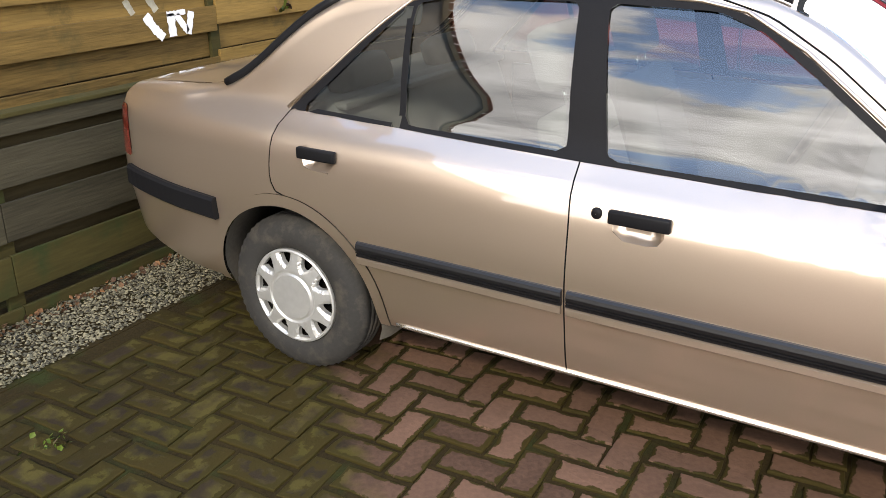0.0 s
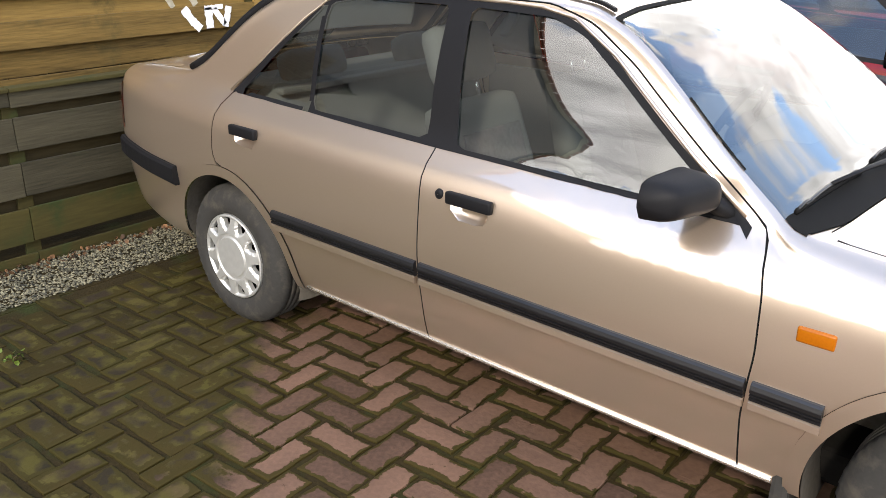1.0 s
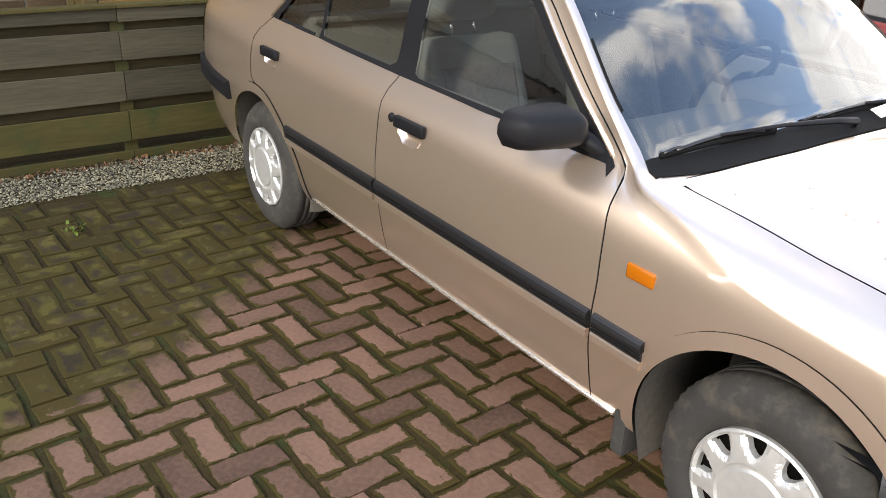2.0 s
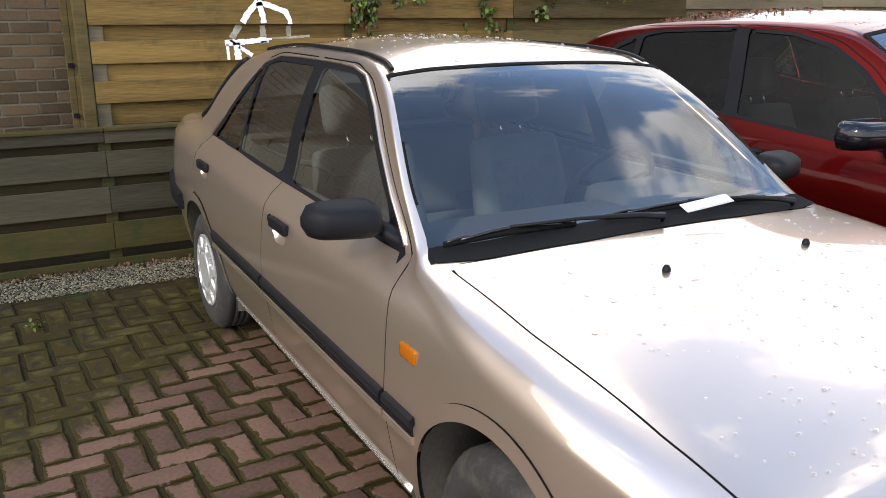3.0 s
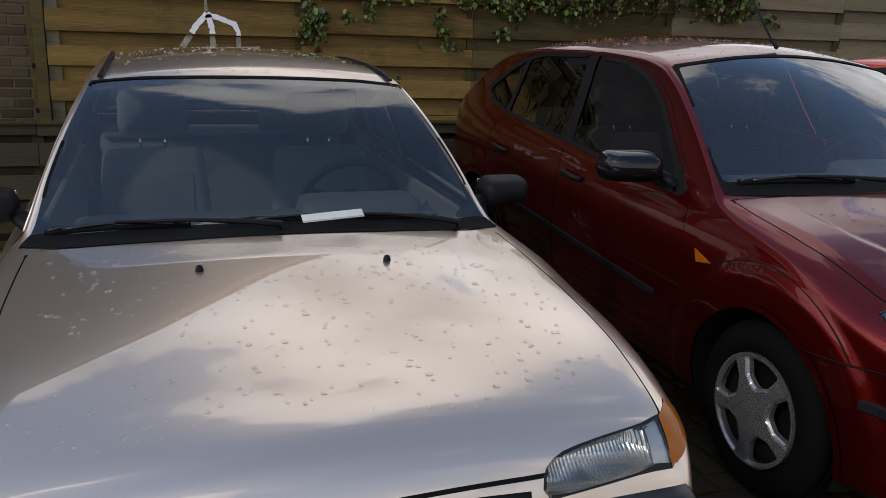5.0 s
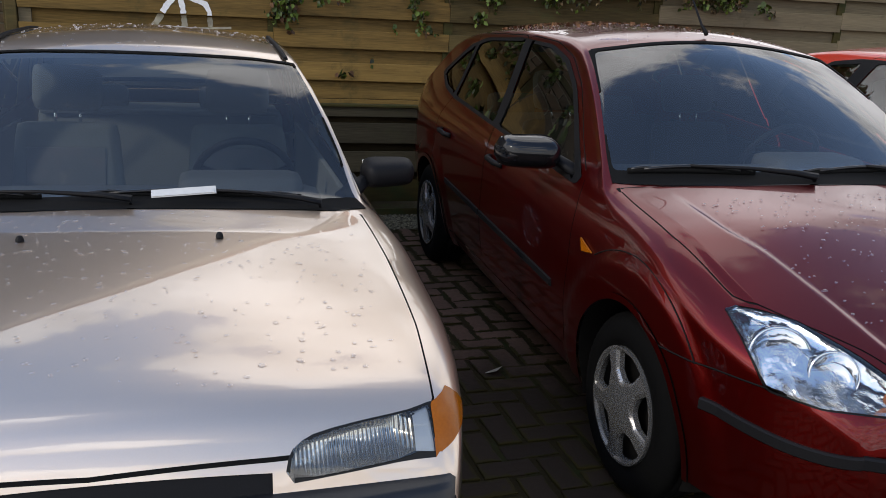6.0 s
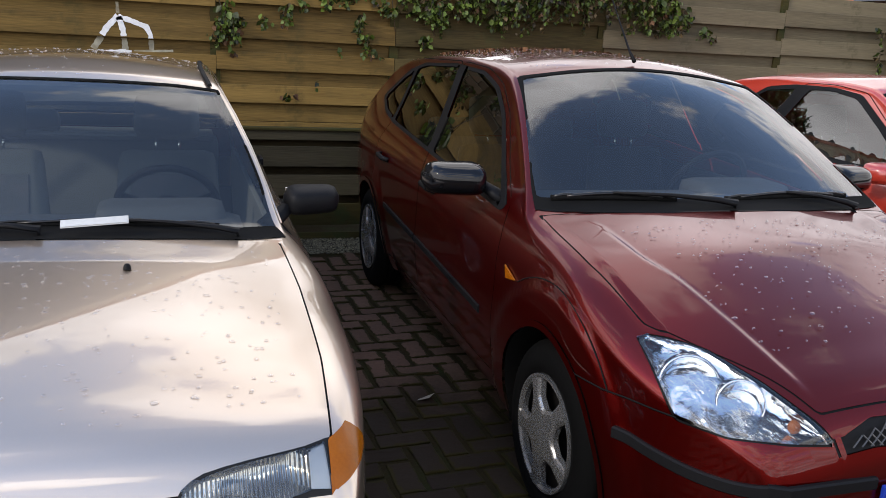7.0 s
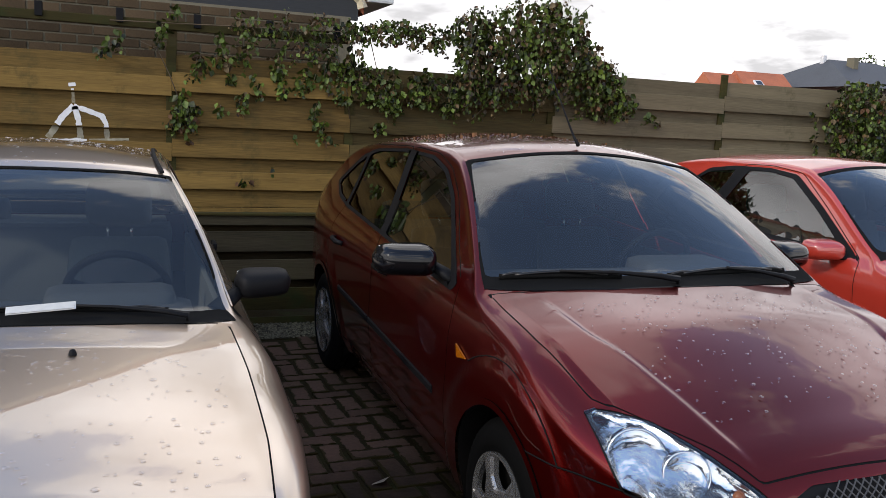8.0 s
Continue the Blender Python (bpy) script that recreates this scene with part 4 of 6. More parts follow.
def gold_saloon():
    root = thing("saloon_car", pose(0, 0.02, 0), "champagne gold metallic saloon with black side trim, raindrops on the bonnet", "car", "parked cars")
    side_y, zedge, crown, parts = build_car(SEDAN, root)
    for x in (0.0, 2.545):
        for s in (-1, 1):
            wheel(root, x, s * 0.815, 0.285, 0.172, 0.165, WELLS)
    cabin(root, 1.87, 0.87, 1.02, 0.36, 0.30, 0.22, M_SEAT, M_SEATBAND, M_SEAT, 0, 0.62)
    doors_inside(root, 0.1, 1.9, 0.695, 0.32, 0.875, M_INNER)
    part("parcel_shelf", boxed(-0.27, 0.10, -0.60, 0.60, 0.90, 0.925, 0.01), M_SEAT, root)
    for s in (-1, 1):
        # side moulding, split at the doors
        for a, b in ((0.30, 0.992), (1.008, 2.036), (2.052, 2.215)):
            n = max(int((b - a) / 0.06), 2)
            line = []
            for k in range(n + 1):
                x = a + (b - a) * k / n
                z = 0.522 - 0.012 * (x - 1.0)
                line.append(((x, s * (float(side_y(x, z)) + 0.002), z), (0, s, 0), (0, 0, 1)))
            part("side_moulding", surface_strip(line, 0.052, 0.014, GROOVED), M_MOULD, root, "black rubber side moulding")
            low = [((p[0], p[1], p[2] - 0.039), n_, a_) for p, n_, a_ in line]
            part("moulding_edge", surface_strip(low, 0.024, 0.010), M_GOLD, root)
        n = 40
        line = [((0.40 + 1.72 * k / n, s * (float(side_y(0.4 + 1.72 * k / n, 0.255)) + 0.0), 0.258), (0, s, 0), (0, 0, 1)) for k in range(n + 1)]
        part("sill_edge", tube(bmesh.new(), [Vector(p) + Vector((0, s * 0.004, 0.004)) for p, _, _ in line], 0.0085, 8), M_BRIGHT, root, smooth=True)
        part("sill_joint", tube(bmesh.new(), [Vector(p) + Vector((0, s * 0.001, 0.0155)) for p, _, _ in line], 0.0032, 6), M_SEAM, root)
        door_handle(root, 0.075, 0.222, 0.812, float(side_y(0.15, 0.80)) + 0.0, M_GOLD, s)
        door_handle(root, 1.105, 1.270, 0.777, float(side_y(1.2, 0.77)) + 0.0, M_GOLD, s)
        bm = lathe(bmesh.new(), [(0.001, 0.006), (0.008, 0.006), (0.014, 0.004), (0.017, -0.004)], 20)
        bmesh.ops.transform(bm, matrix=pose(1.07, s * float(side_y(1.07, 0.776)), 0.776, 0, 0, 0 if s > 0 else 180), verts=bm.verts)
        part("door_lock", bm, M_TRIM, root, smooth=True)
        x, z = 2.168, 0.682
        part("side_repeater", boxed(x - 0.042, x + 0.042, s * float(side_y(x, z)) - 0.006, s * float(side_y(x, z)) + 0.008, z - 0.019, z + 0.019, 0.006, None), M_AMBER, root, "amber side repeater", smooth=True)
        mirror(root, 1.80, s * 0.735, 0.938, M_TRIM, 0.205, 0.112, 0.11)
        pts = []
        for k in range(13):
            x = -0.335 + 0.42 * k / 12
            ye = float(side_y(x, float(zedge(x)) - 0.035)) - 0.030
            pts.append((x, s * ye, float(zedge(x)) + 0.006))
        part("rear_window_trim", tube(bmesh.new(), pts, [0.014] + [0.017] * 11 + [0.012], 8), M_TRIM, root, "black rubber rear window trim", smooth=True)
        # rolled upper edge of the doors
        pts = []
        for x, z in ((-0.035, 0.926), (0.08, 1.028), (0.20, 1.137), (0.28, 1.207), (0.36, 1.268), (0.50, 1.302), (0.70, 1.306), (0.90, 1.307), (1.10, 1.305), (1.22, 1.300), (1.34, 1.279), (1.497, 1.197), (1.637, 1.097), (1.778, 0.993), (1.94, 0.883)):
            pts.append((x, s * (float(side_y(x, z)) + 0.001), z))
        part("door_edge", tube(bmesh.new(), pts, 0.006, 8), M_GOLD, root, smooth=True)
        # roof moulding
        line = []
        for k in range(31):
            x = 1.435 - 1.20 * k / 30
            ye = float(side_y(x, float(zedge(x)) - 0.035)) - 0.055
            line.append(((x, s * ye, float(zedge(x)) + 0.008), (0, 0, 1), (0, 1, 0)))
        part("roof_moulding", surface_strip(line, 0.016, 0.008), M_TRIM, root)
        part("washer_jet", lathe(bmesh.new(), [(0.001, 0.012), (0.006, 0.011), (0.010, 0.004), (0.011, -0.004)], 14), M_TRIM, root, smooth=True).matrix_basis = pose(2.416, s * 0.255, 0.878, 90, 0, 0)
        # rear corner of the bumper
        line = []
        for k in range(15):
            x = -0.30 - 0.50 * k / 14
            z = 0.562 + 0.035 * k / 14
            line.append(((x, s * (float(side_y(x, z)) + 0.004), z), (0, s, 0), (0, 0, 1)))
        part("bumper_strip", surface_strip(line, 0.080, 0.022), M_TRIM, root, "black bumper strip")
        bm = boxed(2.12, 2.165, s * 0.70 - 0.11, s * 0.70 + 0.11, 0.15, 0.38, 0.012)
        part("mud_flap", bm, M_RUBBER, root)
    # front bumper
    for name, z0, z1, out, mat in (("front_bumper", 0.30, 0.580, 0.045, M_MOULD), ("bumper_lip", 0.515, 0.530, 0.052, M_TRIM)):
        bm = bmesh.new()
        rows = []
        for k in range(41):
            v = -1 + 2 * k / 40
            y = 0.79 * math.copysign(min(abs(v) * 1.12, 1.0), v)
            x = 3.315 - 0.06 * abs(y / 0.79) ** 2 - (0.16 * max(abs(v) - 0.80, 0) / 0.2 * 3.2)
            y += math.copysign(0.05 * max(abs(v) - 0.88, 0) / 0.12, v)
            rows.append([bm.verts.new((x - 0.06, y * 0.97, z0)), bm.verts.new((x + out - 0.01, y, z0 + 0.02)), bm.verts.new((x + out, y, (z0 + z1) / 2)),
                         bm.verts.new((x + out - 0.012, y, z1 - 0.01)), bm.verts.new((x + out - 0.03, y * 0.99, z1)), bm.verts.new((x - 0.08, y * 0.96, z1))])
        for a, b in zip(rows, rows[1:]):
            for i in range(5):
                bm.faces.new((a[i], b[i], b[i + 1], a[i + 1]))
        bmesh.ops.recalc_face_normals(bm, faces=bm.faces)
        part(name, bm, mat, root, smooth=True)
    on = lambda x, y: (x, y, float(zedge(x)) + float(crown(x)) * (1 - (y / 0.72) ** 2) + 0.010)
    wiper(root, on(2.128, 0.0), on(2.060, -0.26), on(2.030, -0.665), 1.3)
    wiper(root, on(2.110, 0.575), on(2.045, 0.52), on(2.055, -0.15), 1.3)
    return root


def wine_hatchback():
    root = thing("hatchback_car", pose(-0.097, 2.37, 0), "wine red metallic hatchback with black mirrors and large clear headlamps", "car", "parked cars")
    side_y, zedge, crown, parts = build_car(HATCH, root)
    for x in (0.0, 2.615):
        for s in (-1, 1):
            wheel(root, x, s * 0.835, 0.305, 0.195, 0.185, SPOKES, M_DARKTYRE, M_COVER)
    cabin(root, 2.02, 0.96, 1.05, 0.37, 0.34, 0.22, M_DARKSEAT, M_DARKSEAT, M_DARKSEAT, 0, 0.66)
    doors_inside(root, 0.1, 2.0, 0.71, 0.32, 0.92, M_DARKSEAT)
    for s in (-1, 1):
        mirror(root, 1.845, s * 0.80, 1.008, M_GLOSSBLACK, 0.24, 0.135, 0.13)
        for x in (0.33, 1.20):
            bm = tube(bmesh.new(), [(x - 0.09, s * (float(side_y(x, 0.85)) + 0.004), 0.855), (x - 0.05, s * (float(side_y(x, 0.85)) + 0.03), 0.857), (x + 0.05, s * (float(side_y(x, 0.85)) + 0.03), 0.85), (x + 0.09, s * (float(side_y(x, 0.85)) + 0.004), 0.845)], 0.014, 8)
            part("door_handle", bm, M_TRIM, root, smooth=True)
        part("washer_jet", lathe(bmesh.new(), [(0.001, 0.012), (0.007, 0.011), (0.011, 0.004), (0.012, -0.004)], 14), M_TRIM, root, smooth=True).matrix_basis = pose(2.462, s * 0.24, 0.955, 90, 0, 0)
        bm = bmesh.new()
        y = s * (float(side_y(2.27, 0.745)) + 0.003)
        vs = [bm.verts.new((2.22, y, 0.765)), bm.verts.new((2.315, y, 0.735)), bm.verts.new((2.235, y, 0.72))]
        bm.faces.new(vs)
        ext = bmesh.ops.extrude_face_region(bm, geom=bm.faces[:])
        bmesh.ops.translate(bm, vec=(0, s * 0.006, 0), verts=[v for v in ext["geom"] if isinstance(v, bmesh.types.BMVert)])
        part("side_repeater", bm, M_AMBER, root, "amber triangular side repeater")
        line = []
        for k in range(25):
            x = 3.03 + 0.36 * math.sin(k / 24 * math.pi / 2)
            z = 0.520 - 0.012 * math.sin(k / 24 * math.pi)
            e = 1e-3
            y = float(side_y(x, z))
            dy = (float(side_y(x + e, z)) - float(side_y(x - e, z))) / (2 * e)
            nrm = Vector((-dy, s, 0)).normalized()
            line.append(((x, s * y, z), nrm, (0, 0, 1)))
        line += [((3.411, s * y, 0.519), (1, 0, 0), (0, 0, 1)) for y in (0.565, 0.50, 0.42, 0.34, 0.30)]
        part("bumper_strip", surface_strip(line, 0.035, 0.012), M_TRIM, root, "black bumper strip")
        for x0, x1 in ((0.40, 1.025), (1.045, 1.99)):
            xs = [x0 + (x1 - x0) * k / 8 for k in range(9)]
            line = [((x, s * float(side_y(x, 0.61 - 0.046 * x)), 0.61 - 0.046 * x), (0, s, 0), (0, 0, 1)) for x in xs]
            part("rubbing_strip", surface_strip(line, 0.030, 0.008), M_TRIM, root, "thin black rubbing strip along a door")
        pts = [(2.80 + 0.40 * k / 10, s * (float(side_y(2.80 + 0.40 * k / 10, 0.60)) + 0.0005), 0.603 + 0.034 * (k / 10)) for k in range(11)]
        part("bumper_joint", tube(bmesh.new(), pts, 0.0028, 5), M_SEAM, root)
        # the shade in the flare's crease, drawn as a thin black line
        pts = []
        for k in range(25):
            a, r = radians(124 - 84 * k / 24), 0.515 - 0.035 * k / 24
            x, z = 2.615 + r * math.cos(a), 0.305 + r * math.sin(a)
            pts.append((x, s * (float(side_y(x, z)) + 0.0005), z))
        part("flare_crease_shade", tube(bmesh.new(), pts, 0.0026, 5), M_SEAM, root)
        for j, (r, ctr) in enumerate(((0.080, (3.115, 0.672, 0.682)), (0.062, (3.225, 0.590, 0.672)))):
            bm = lathe(bmesh.new(), [(0.002, -0.004), (r * 0.16, -0.006), (r * 0.24, -0.014), (r * 0.27, -0.036), (r * 0.50, -0.030), (r * 0.78, -0.014), (r * 0.92, 0.002), (r * 0.93, 0.008), (r, 0.010), (r * 1.04, 0.004), (r * 1.06, -0.03)], 40)
            bmesh.ops.transform(bm, matrix=look((ctr[0], s * ctr[1], ctr[2]), (ctr[0] - 1.5, s * (ctr[1] - 0.75), ctr[2] - 0.55)) @ pose(0, 0, 0, 90, 0, 0), verts=bm.verts)
            part("lamp_bowl", bm, M_CHROME, root, "chromed reflector bowl", smooth=True)
        bm = lathe(bmesh.new(), [(0.001, 0.012), (0.014, 0.008), (0.018, 0.0)], 16)
        bmesh.ops.transform(bm, matrix=look((3.325, s * 0.50, 0.648), (2.0, s * 0.2, 0.2)) @ pose(0, 0, 0, 90, 0, 0), verts=bm.verts)
        part("indicator_bulb", bm, M_AMBER, root, "amber indicator bulb", smooth=True)
    plate = part("number_plate", boxed(3.418, 3.428, -0.28, 0.24, 0.405, 0.512, 0.004), M_PLATE, root, "yellow number plate with a blue band")
    part("blue_band", boxed(3.4170, 3.4300, -0.281, -0.235, 0.404, 0.513, 0.003), M_BLUEBAND, plate)
    for k in range(6):
        part("bar", boxed(3.4285, 3.4300, -0.205 + 0.07 * k, -0.155 + 0.07 * k, 0.425, 0.492, 0.0005), M_SEAM, plate)
    def nose(y, z):
        """How far along the car its front skin lies at this width and height."""
        lo, hi = 3.15, 3.41
        for _ in range(24):
            mid = (lo + hi) / 2
            lo, hi = (mid, hi) if float(zedge(mid)) + float(crown(mid)) * (1 - (y / 0.6) ** 2) > z else (lo, mid)
        return lo

    for k in range(-16, 17):
        for s in (-1, 1):
            pts = []
            for q in range(7):
                y, z = 0.027 * k + s * (0.045 - 0.015 * q), 0.612 + 0.0135 * q
                if abs(y) < 0.385 and z < 0.685 - 0.06 * max(abs(y) - 0.2, 0) / 0.2:
                    pts.append((nose(y, z) + 0.002, y, z))
            if len(pts) > 2:
                part("grille_bar", tube(bmesh.new(), pts, 0.0022, 4), M_GRILLE, root)
    bm = tube(bmesh.new(), [(1.49, 0, 1.47), (1.44, 0, 1.51), (1.30, 0, 1.66), (1.12, 0, 1.86)], [0.010, 0.006, 0.003, 0.002], 6)
    part("aerial", bm, M_TRIM, root, smooth=True)
    on = lambda x, y: (x, y, float(zedge(x)) + float(crown(x)) * (1 - (y / 0.78) ** 2) + 0.010)
    wiper(root, on(2.352, -0.02), on(2.275, -0.22), on(2.205, -0.69), 1.6)
    wiper(root, on(2.315, 0.56), on(2.215, 0.60), on(2.285, -0.02), 1.6)
    return root


def red_coupe():
    root = thing("small_red_car", pose(-0.50, 4.93, 0.02), "bright red three-door car with body-coloured mirrors beside the fence", "car", "parked cars")
    side_y, zedge, crown, parts = build_car(COUPE, root)
    for x in (0.0, 2.45):
        for s in (-1, 1):
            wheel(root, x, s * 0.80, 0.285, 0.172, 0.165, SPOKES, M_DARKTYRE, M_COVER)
    cabin(root, 1.85, 0.87, 0.95, 0.36, 0.30, 0.15, M_DARKSEAT, M_DARKSEAT, M_DARKSEAT, 0, 0.62)
    doors_inside(root, 0.2, 1.8, 0.68, 0.32, 0.88, M_DASH)
    for s in (-1, 1):
        mirror(root, 1.71, s * 0.74, 0.918, M_RED, 0.21, 0.125, 0.13)
    return root


def drops(sp, origin, count, x0, x1, wide, seed, label, size=1.0):
    """Raindrops beaded on a bonnet, as low domes of clear water."""
    _, _, side_y, zedge, crown = shell(dict(sp, rings=2, tops=2))
    inset_y = spline(sp["ry"])
    rz = spline(sp["rz"])
    r = random.Random(seed)
    verts, faces = [], []
    for _ in range(count):
        x = r.uniform(x0, x1)
        ye = float(side_y(x, float(zedge(x)) - float(rz(x)))) - float(inset_y(x))
        y = r.uniform(-wide, wide)
        h = lambda a, b: float(zedge(a)) + float(crown(a)) * (1 - (b / ye) ** 2)
        z = h(x, y)
        n = Vector((-(h(x + 0.01, y) - h(x - 0.01, y)) / 0.02, -(h(x, y + 0.01) - h(x, y - 0.01)) / 0.02, 1)).normalized()
        u = n.cross(Vector((0, 1, 0))).normalized()
        w = n.cross(u)
        s = size * r.uniform(0.0028, 0.0062) * (1.4 if r.random() < 0.12 else 1.0)
        e = r.uniform(0.9, 1.7)
        c = Vector((x, y, z)) + n * 0.0008
        i = len(verts)
        for ring, lift in ((1.0, 0.0), (0.72, 0.36)):
            verts += [tuple(c + s * ring * (math.cos(a) * u + e * math.sin(a) * w) + n * s * lift) for a in [2 * math.pi * k / 8 for k in range(8)]]
        verts.append(tuple(c + n * s * 0.48))
        for k in range(8):
            faces += [(i + k, i + (k + 1) % 8, i + 8 + (k + 1) % 8, i + 8 + k), (i + 8 + k, i + 8 + (k + 1) % 8, i + 16)]
    me = bpy.data.meshes.new("raindrops")
    me.from_pydata(verts, [], faces)
    me.polygons.foreach_set("use_smooth", [True] * len(me.polygons))
    me.materials.append(M_DROP)
    ob = new("raindrops", me)
    ob.matrix_basis = origin
    ob.visible_shadow = False
    return tagged(ob, label, "raindrops", kind="stuff")


gold_saloon()
wine_hatchback()
red_coupe()
drops(SEDAN, pose(0, 0.02, 0), 430, 2.18, 3.12, 0.64, 4, "clear raindrops beaded on the gold bonnet", 0.8)
drops(SEDAN, pose(0, 0.02, 0), 170, 0.35, 1.40, 0.50, 14, "clear raindrops beaded on the gold roof", 0.8)
drops(HATCH, pose(-0.097, 2.37, 0), 330, 2.45, 3.15, 0.55, 6, "clear raindrops beaded on the wine red bonnet", 0.72)
drops(HATCH, pose(-0.097, 2.37, 0), 260, 0.2, 1.50, 0.50, 9, "clear raindrops beaded on the wine red roof", 0.72)
note = thing("paper_slip", pose(2.145, 0.175, 0.945, 4, 24, 3), "folded white paper slip under the wiper blade", "paper")
part("sheet", boxed(-0.019, 0.019, -0.095, 0.095, -0.001, 0.001, 0.0004), M_PAPER, note)
part("fold", boxed(-0.019, 0.017, -0.095, 0.09, 0.001, 0.0025, 0.0004, pose(0, 0, 0, 0, -4, 0)), M_PAPER, note)

# ---- ground and paving ----


def paver_material():
    """Clay pavers, reddish where the cars roll and olive with algae towards the fence."""
    m = shader("clay_paver", (0.092, 0.053, 0.036), 0.78, spec=0.18, bump=0.003, grain=55, vary=0.32, big=3.0, objrand=0.9, rough_vary=0.15)
    nt = m.node_tree
    b = nt.nodes["Principled BSDF"]
    src = b.inputs["Base Color"].links[0].from_socket
    geo = nt.nodes.new("ShaderNodeNewGeometry")
    sep = nt.nodes.new("ShaderNodeSeparateXYZ")
    nt.links.new(geo.outputs["Position"], sep.inputs["Vector"])
    n = nt.nodes.new("ShaderNodeTexNoise")
    n.inputs["Scale"].default_value = 3.2
    n.inputs["Detail"].default_value = 8.0
    n.inputs["Roughness"].default_value = 0.65
    nt.links.new(geo.outputs["Position"], n.inputs["Vector"])
    a = nt.nodes.new("ShaderNodeMath")
    a.operation = "MULTIPLY_ADD"
    nt.links.new(sep.outputs["Y"], a.inputs[0])
    a.inputs[1].default_value = 0.80
    nt.links.new(sep.outputs["X"], a.inputs[2])
    c = nt.nodes.new("ShaderNodeMath")
    c.operation = "MULTIPLY_ADD"
    nt.links.new(n.outputs["Fac"], c.inputs[0])
    c.inputs[1].default_value = 1.1
    nt.links.new(a.outputs[0], c.inputs[2])
    r = nt.nodes.new("ShaderNodeMapRange")
    r.inputs["From Min"].default_value, r.inputs["From Max"].default_value = 0.26, -0.02
    nt.links.new(c.outputs[0], r.inputs["Value"])
    west = nt.nodes.new("ShaderNodeMapRange")
    west.inputs["From Min"].default_value, west.inputs["From Max"].default_value = 1.35, 0.95
    nt.links.new(sep.outputs["X"], west.inputs["Value"])
    mul = nt.nodes.new("ShaderNodeMath")
    mul.operation = "MULTIPLY"
    nt.links.new(r.outputs["Result"], mul.inputs[0])
    nt.links.new(west.outputs["Result"], mul.inputs[1])
    keep = nt.nodes.new("ShaderNodeMath")
    keep.operation = "MULTIPLY"
    nt.links.new(mul.outputs[0], keep.inputs[0])
    keep.inputs[1].default_value = 0.86
    olive = nt.nodes.new("ShaderNodeMix")
    olive.data_type = "RGBA"
    n3 = nt.nodes.new("ShaderNodeTexNoise")
    n3.inputs["Scale"].default_value = 9.0
    n3.inputs["Detail"].default_value = 5.0
    nt.links.new(geo.outputs["Position"], n3.inputs["Vector"])
    r3 = nt.nodes.new("ShaderNodeMapRange")
    r3.inputs["From Min"].default_value, r3.inputs["From Max"].default_value = 0.43, 0.57
    nt.links.new(n3.outputs["Fac"], r3.inputs["Value"])
    nt.links.new(r3.outputs["Result"], olive.inputs["Factor"])
    olive.inputs["A"].default_value = (0.009, 0.0085, 0.003, 1)
    olive.inputs["B"].default_value = (0.046, 0.041, 0.0055, 1)
    # brown silt plus the shade between the cars, both painted round this point
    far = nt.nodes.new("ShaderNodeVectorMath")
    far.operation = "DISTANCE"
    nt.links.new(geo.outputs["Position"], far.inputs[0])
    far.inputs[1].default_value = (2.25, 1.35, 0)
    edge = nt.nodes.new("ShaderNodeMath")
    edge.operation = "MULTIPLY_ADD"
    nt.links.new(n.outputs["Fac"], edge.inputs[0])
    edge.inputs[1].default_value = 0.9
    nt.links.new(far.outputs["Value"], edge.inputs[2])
    silt_shade = nt.nodes.new("ShaderNodeMapRange")
    silt_shade.inputs["From Min"].default_value, silt_shade.inputs["From Max"].default_value = 1.5, 1.0
    silt_shade.inputs["To Max"].default_value = 0.85
    nt.links.new(edge.outputs[0], silt_shade.inputs["Value"])
    dimmed = nt.nodes.new("ShaderNodeMix")
    dimmed.data_type = "RGBA"
    nt.links.new(silt_shade.outputs["Result"], dimmed.inputs["Factor"])
    nt.links.new(src, dimmed.inputs["A"])
    dimmed.inputs["B"].default_value = (0.012, 0.009, 0.005, 1)
    src = dimmed.outputs["Result"]
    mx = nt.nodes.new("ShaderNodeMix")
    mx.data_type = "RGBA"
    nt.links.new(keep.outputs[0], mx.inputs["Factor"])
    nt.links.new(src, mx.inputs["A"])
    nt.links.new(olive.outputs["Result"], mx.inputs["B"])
    # moss creeping in from the joints over the edges of each brick
    att = nt.nodes.new("ShaderNodeAttribute")
    att.attribute_name = "rim"
    nz = []
    for scale in (26.0, 5.0):
        q = nt.nodes.new("ShaderNodeTexNoise")
        q.inputs["Scale"].default_value = scale
        q.inputs["Detail"].default_value = 6.0
        q.inputs["Roughness"].default_value = 0.65
        nt.links.new(geo.outputs["Position"], q.inputs["Vector"])
        w = nt.nodes.new("ShaderNodeMath")
        w.operation = "MULTIPLY_ADD"
        nt.links.new(q.outputs["Fac"], w.inputs[0])
        w.inputs[1].default_value = 2.0 if scale > 10 else 3.0
        w.inputs[2].default_value = -1.0 if scale > 10 else -1.5
        nz.append(w.outputs[0])
    both_n = nt.nodes.new("ShaderNodeMath")
    nt.links.new(nz[0], both_n.inputs[0])
    nt.links.new(nz[1], both_n.inputs[1])
    creep = nt.nodes.new("ShaderNodeMath")
    nt.links.new(att.outputs["Fac"], creep.inputs[0])
    nt.links.new(both_n.outputs[0], creep.inputs[1])
    more = nt.nodes.new("ShaderNodeMath")
    more.operation = "MULTIPLY_ADD"
    nt.links.new(keep.outputs[0], more.inputs[0])
    more.inputs[1].default_value = -0.62
    nt.links.new(creep.outputs[0], more.inputs[2])
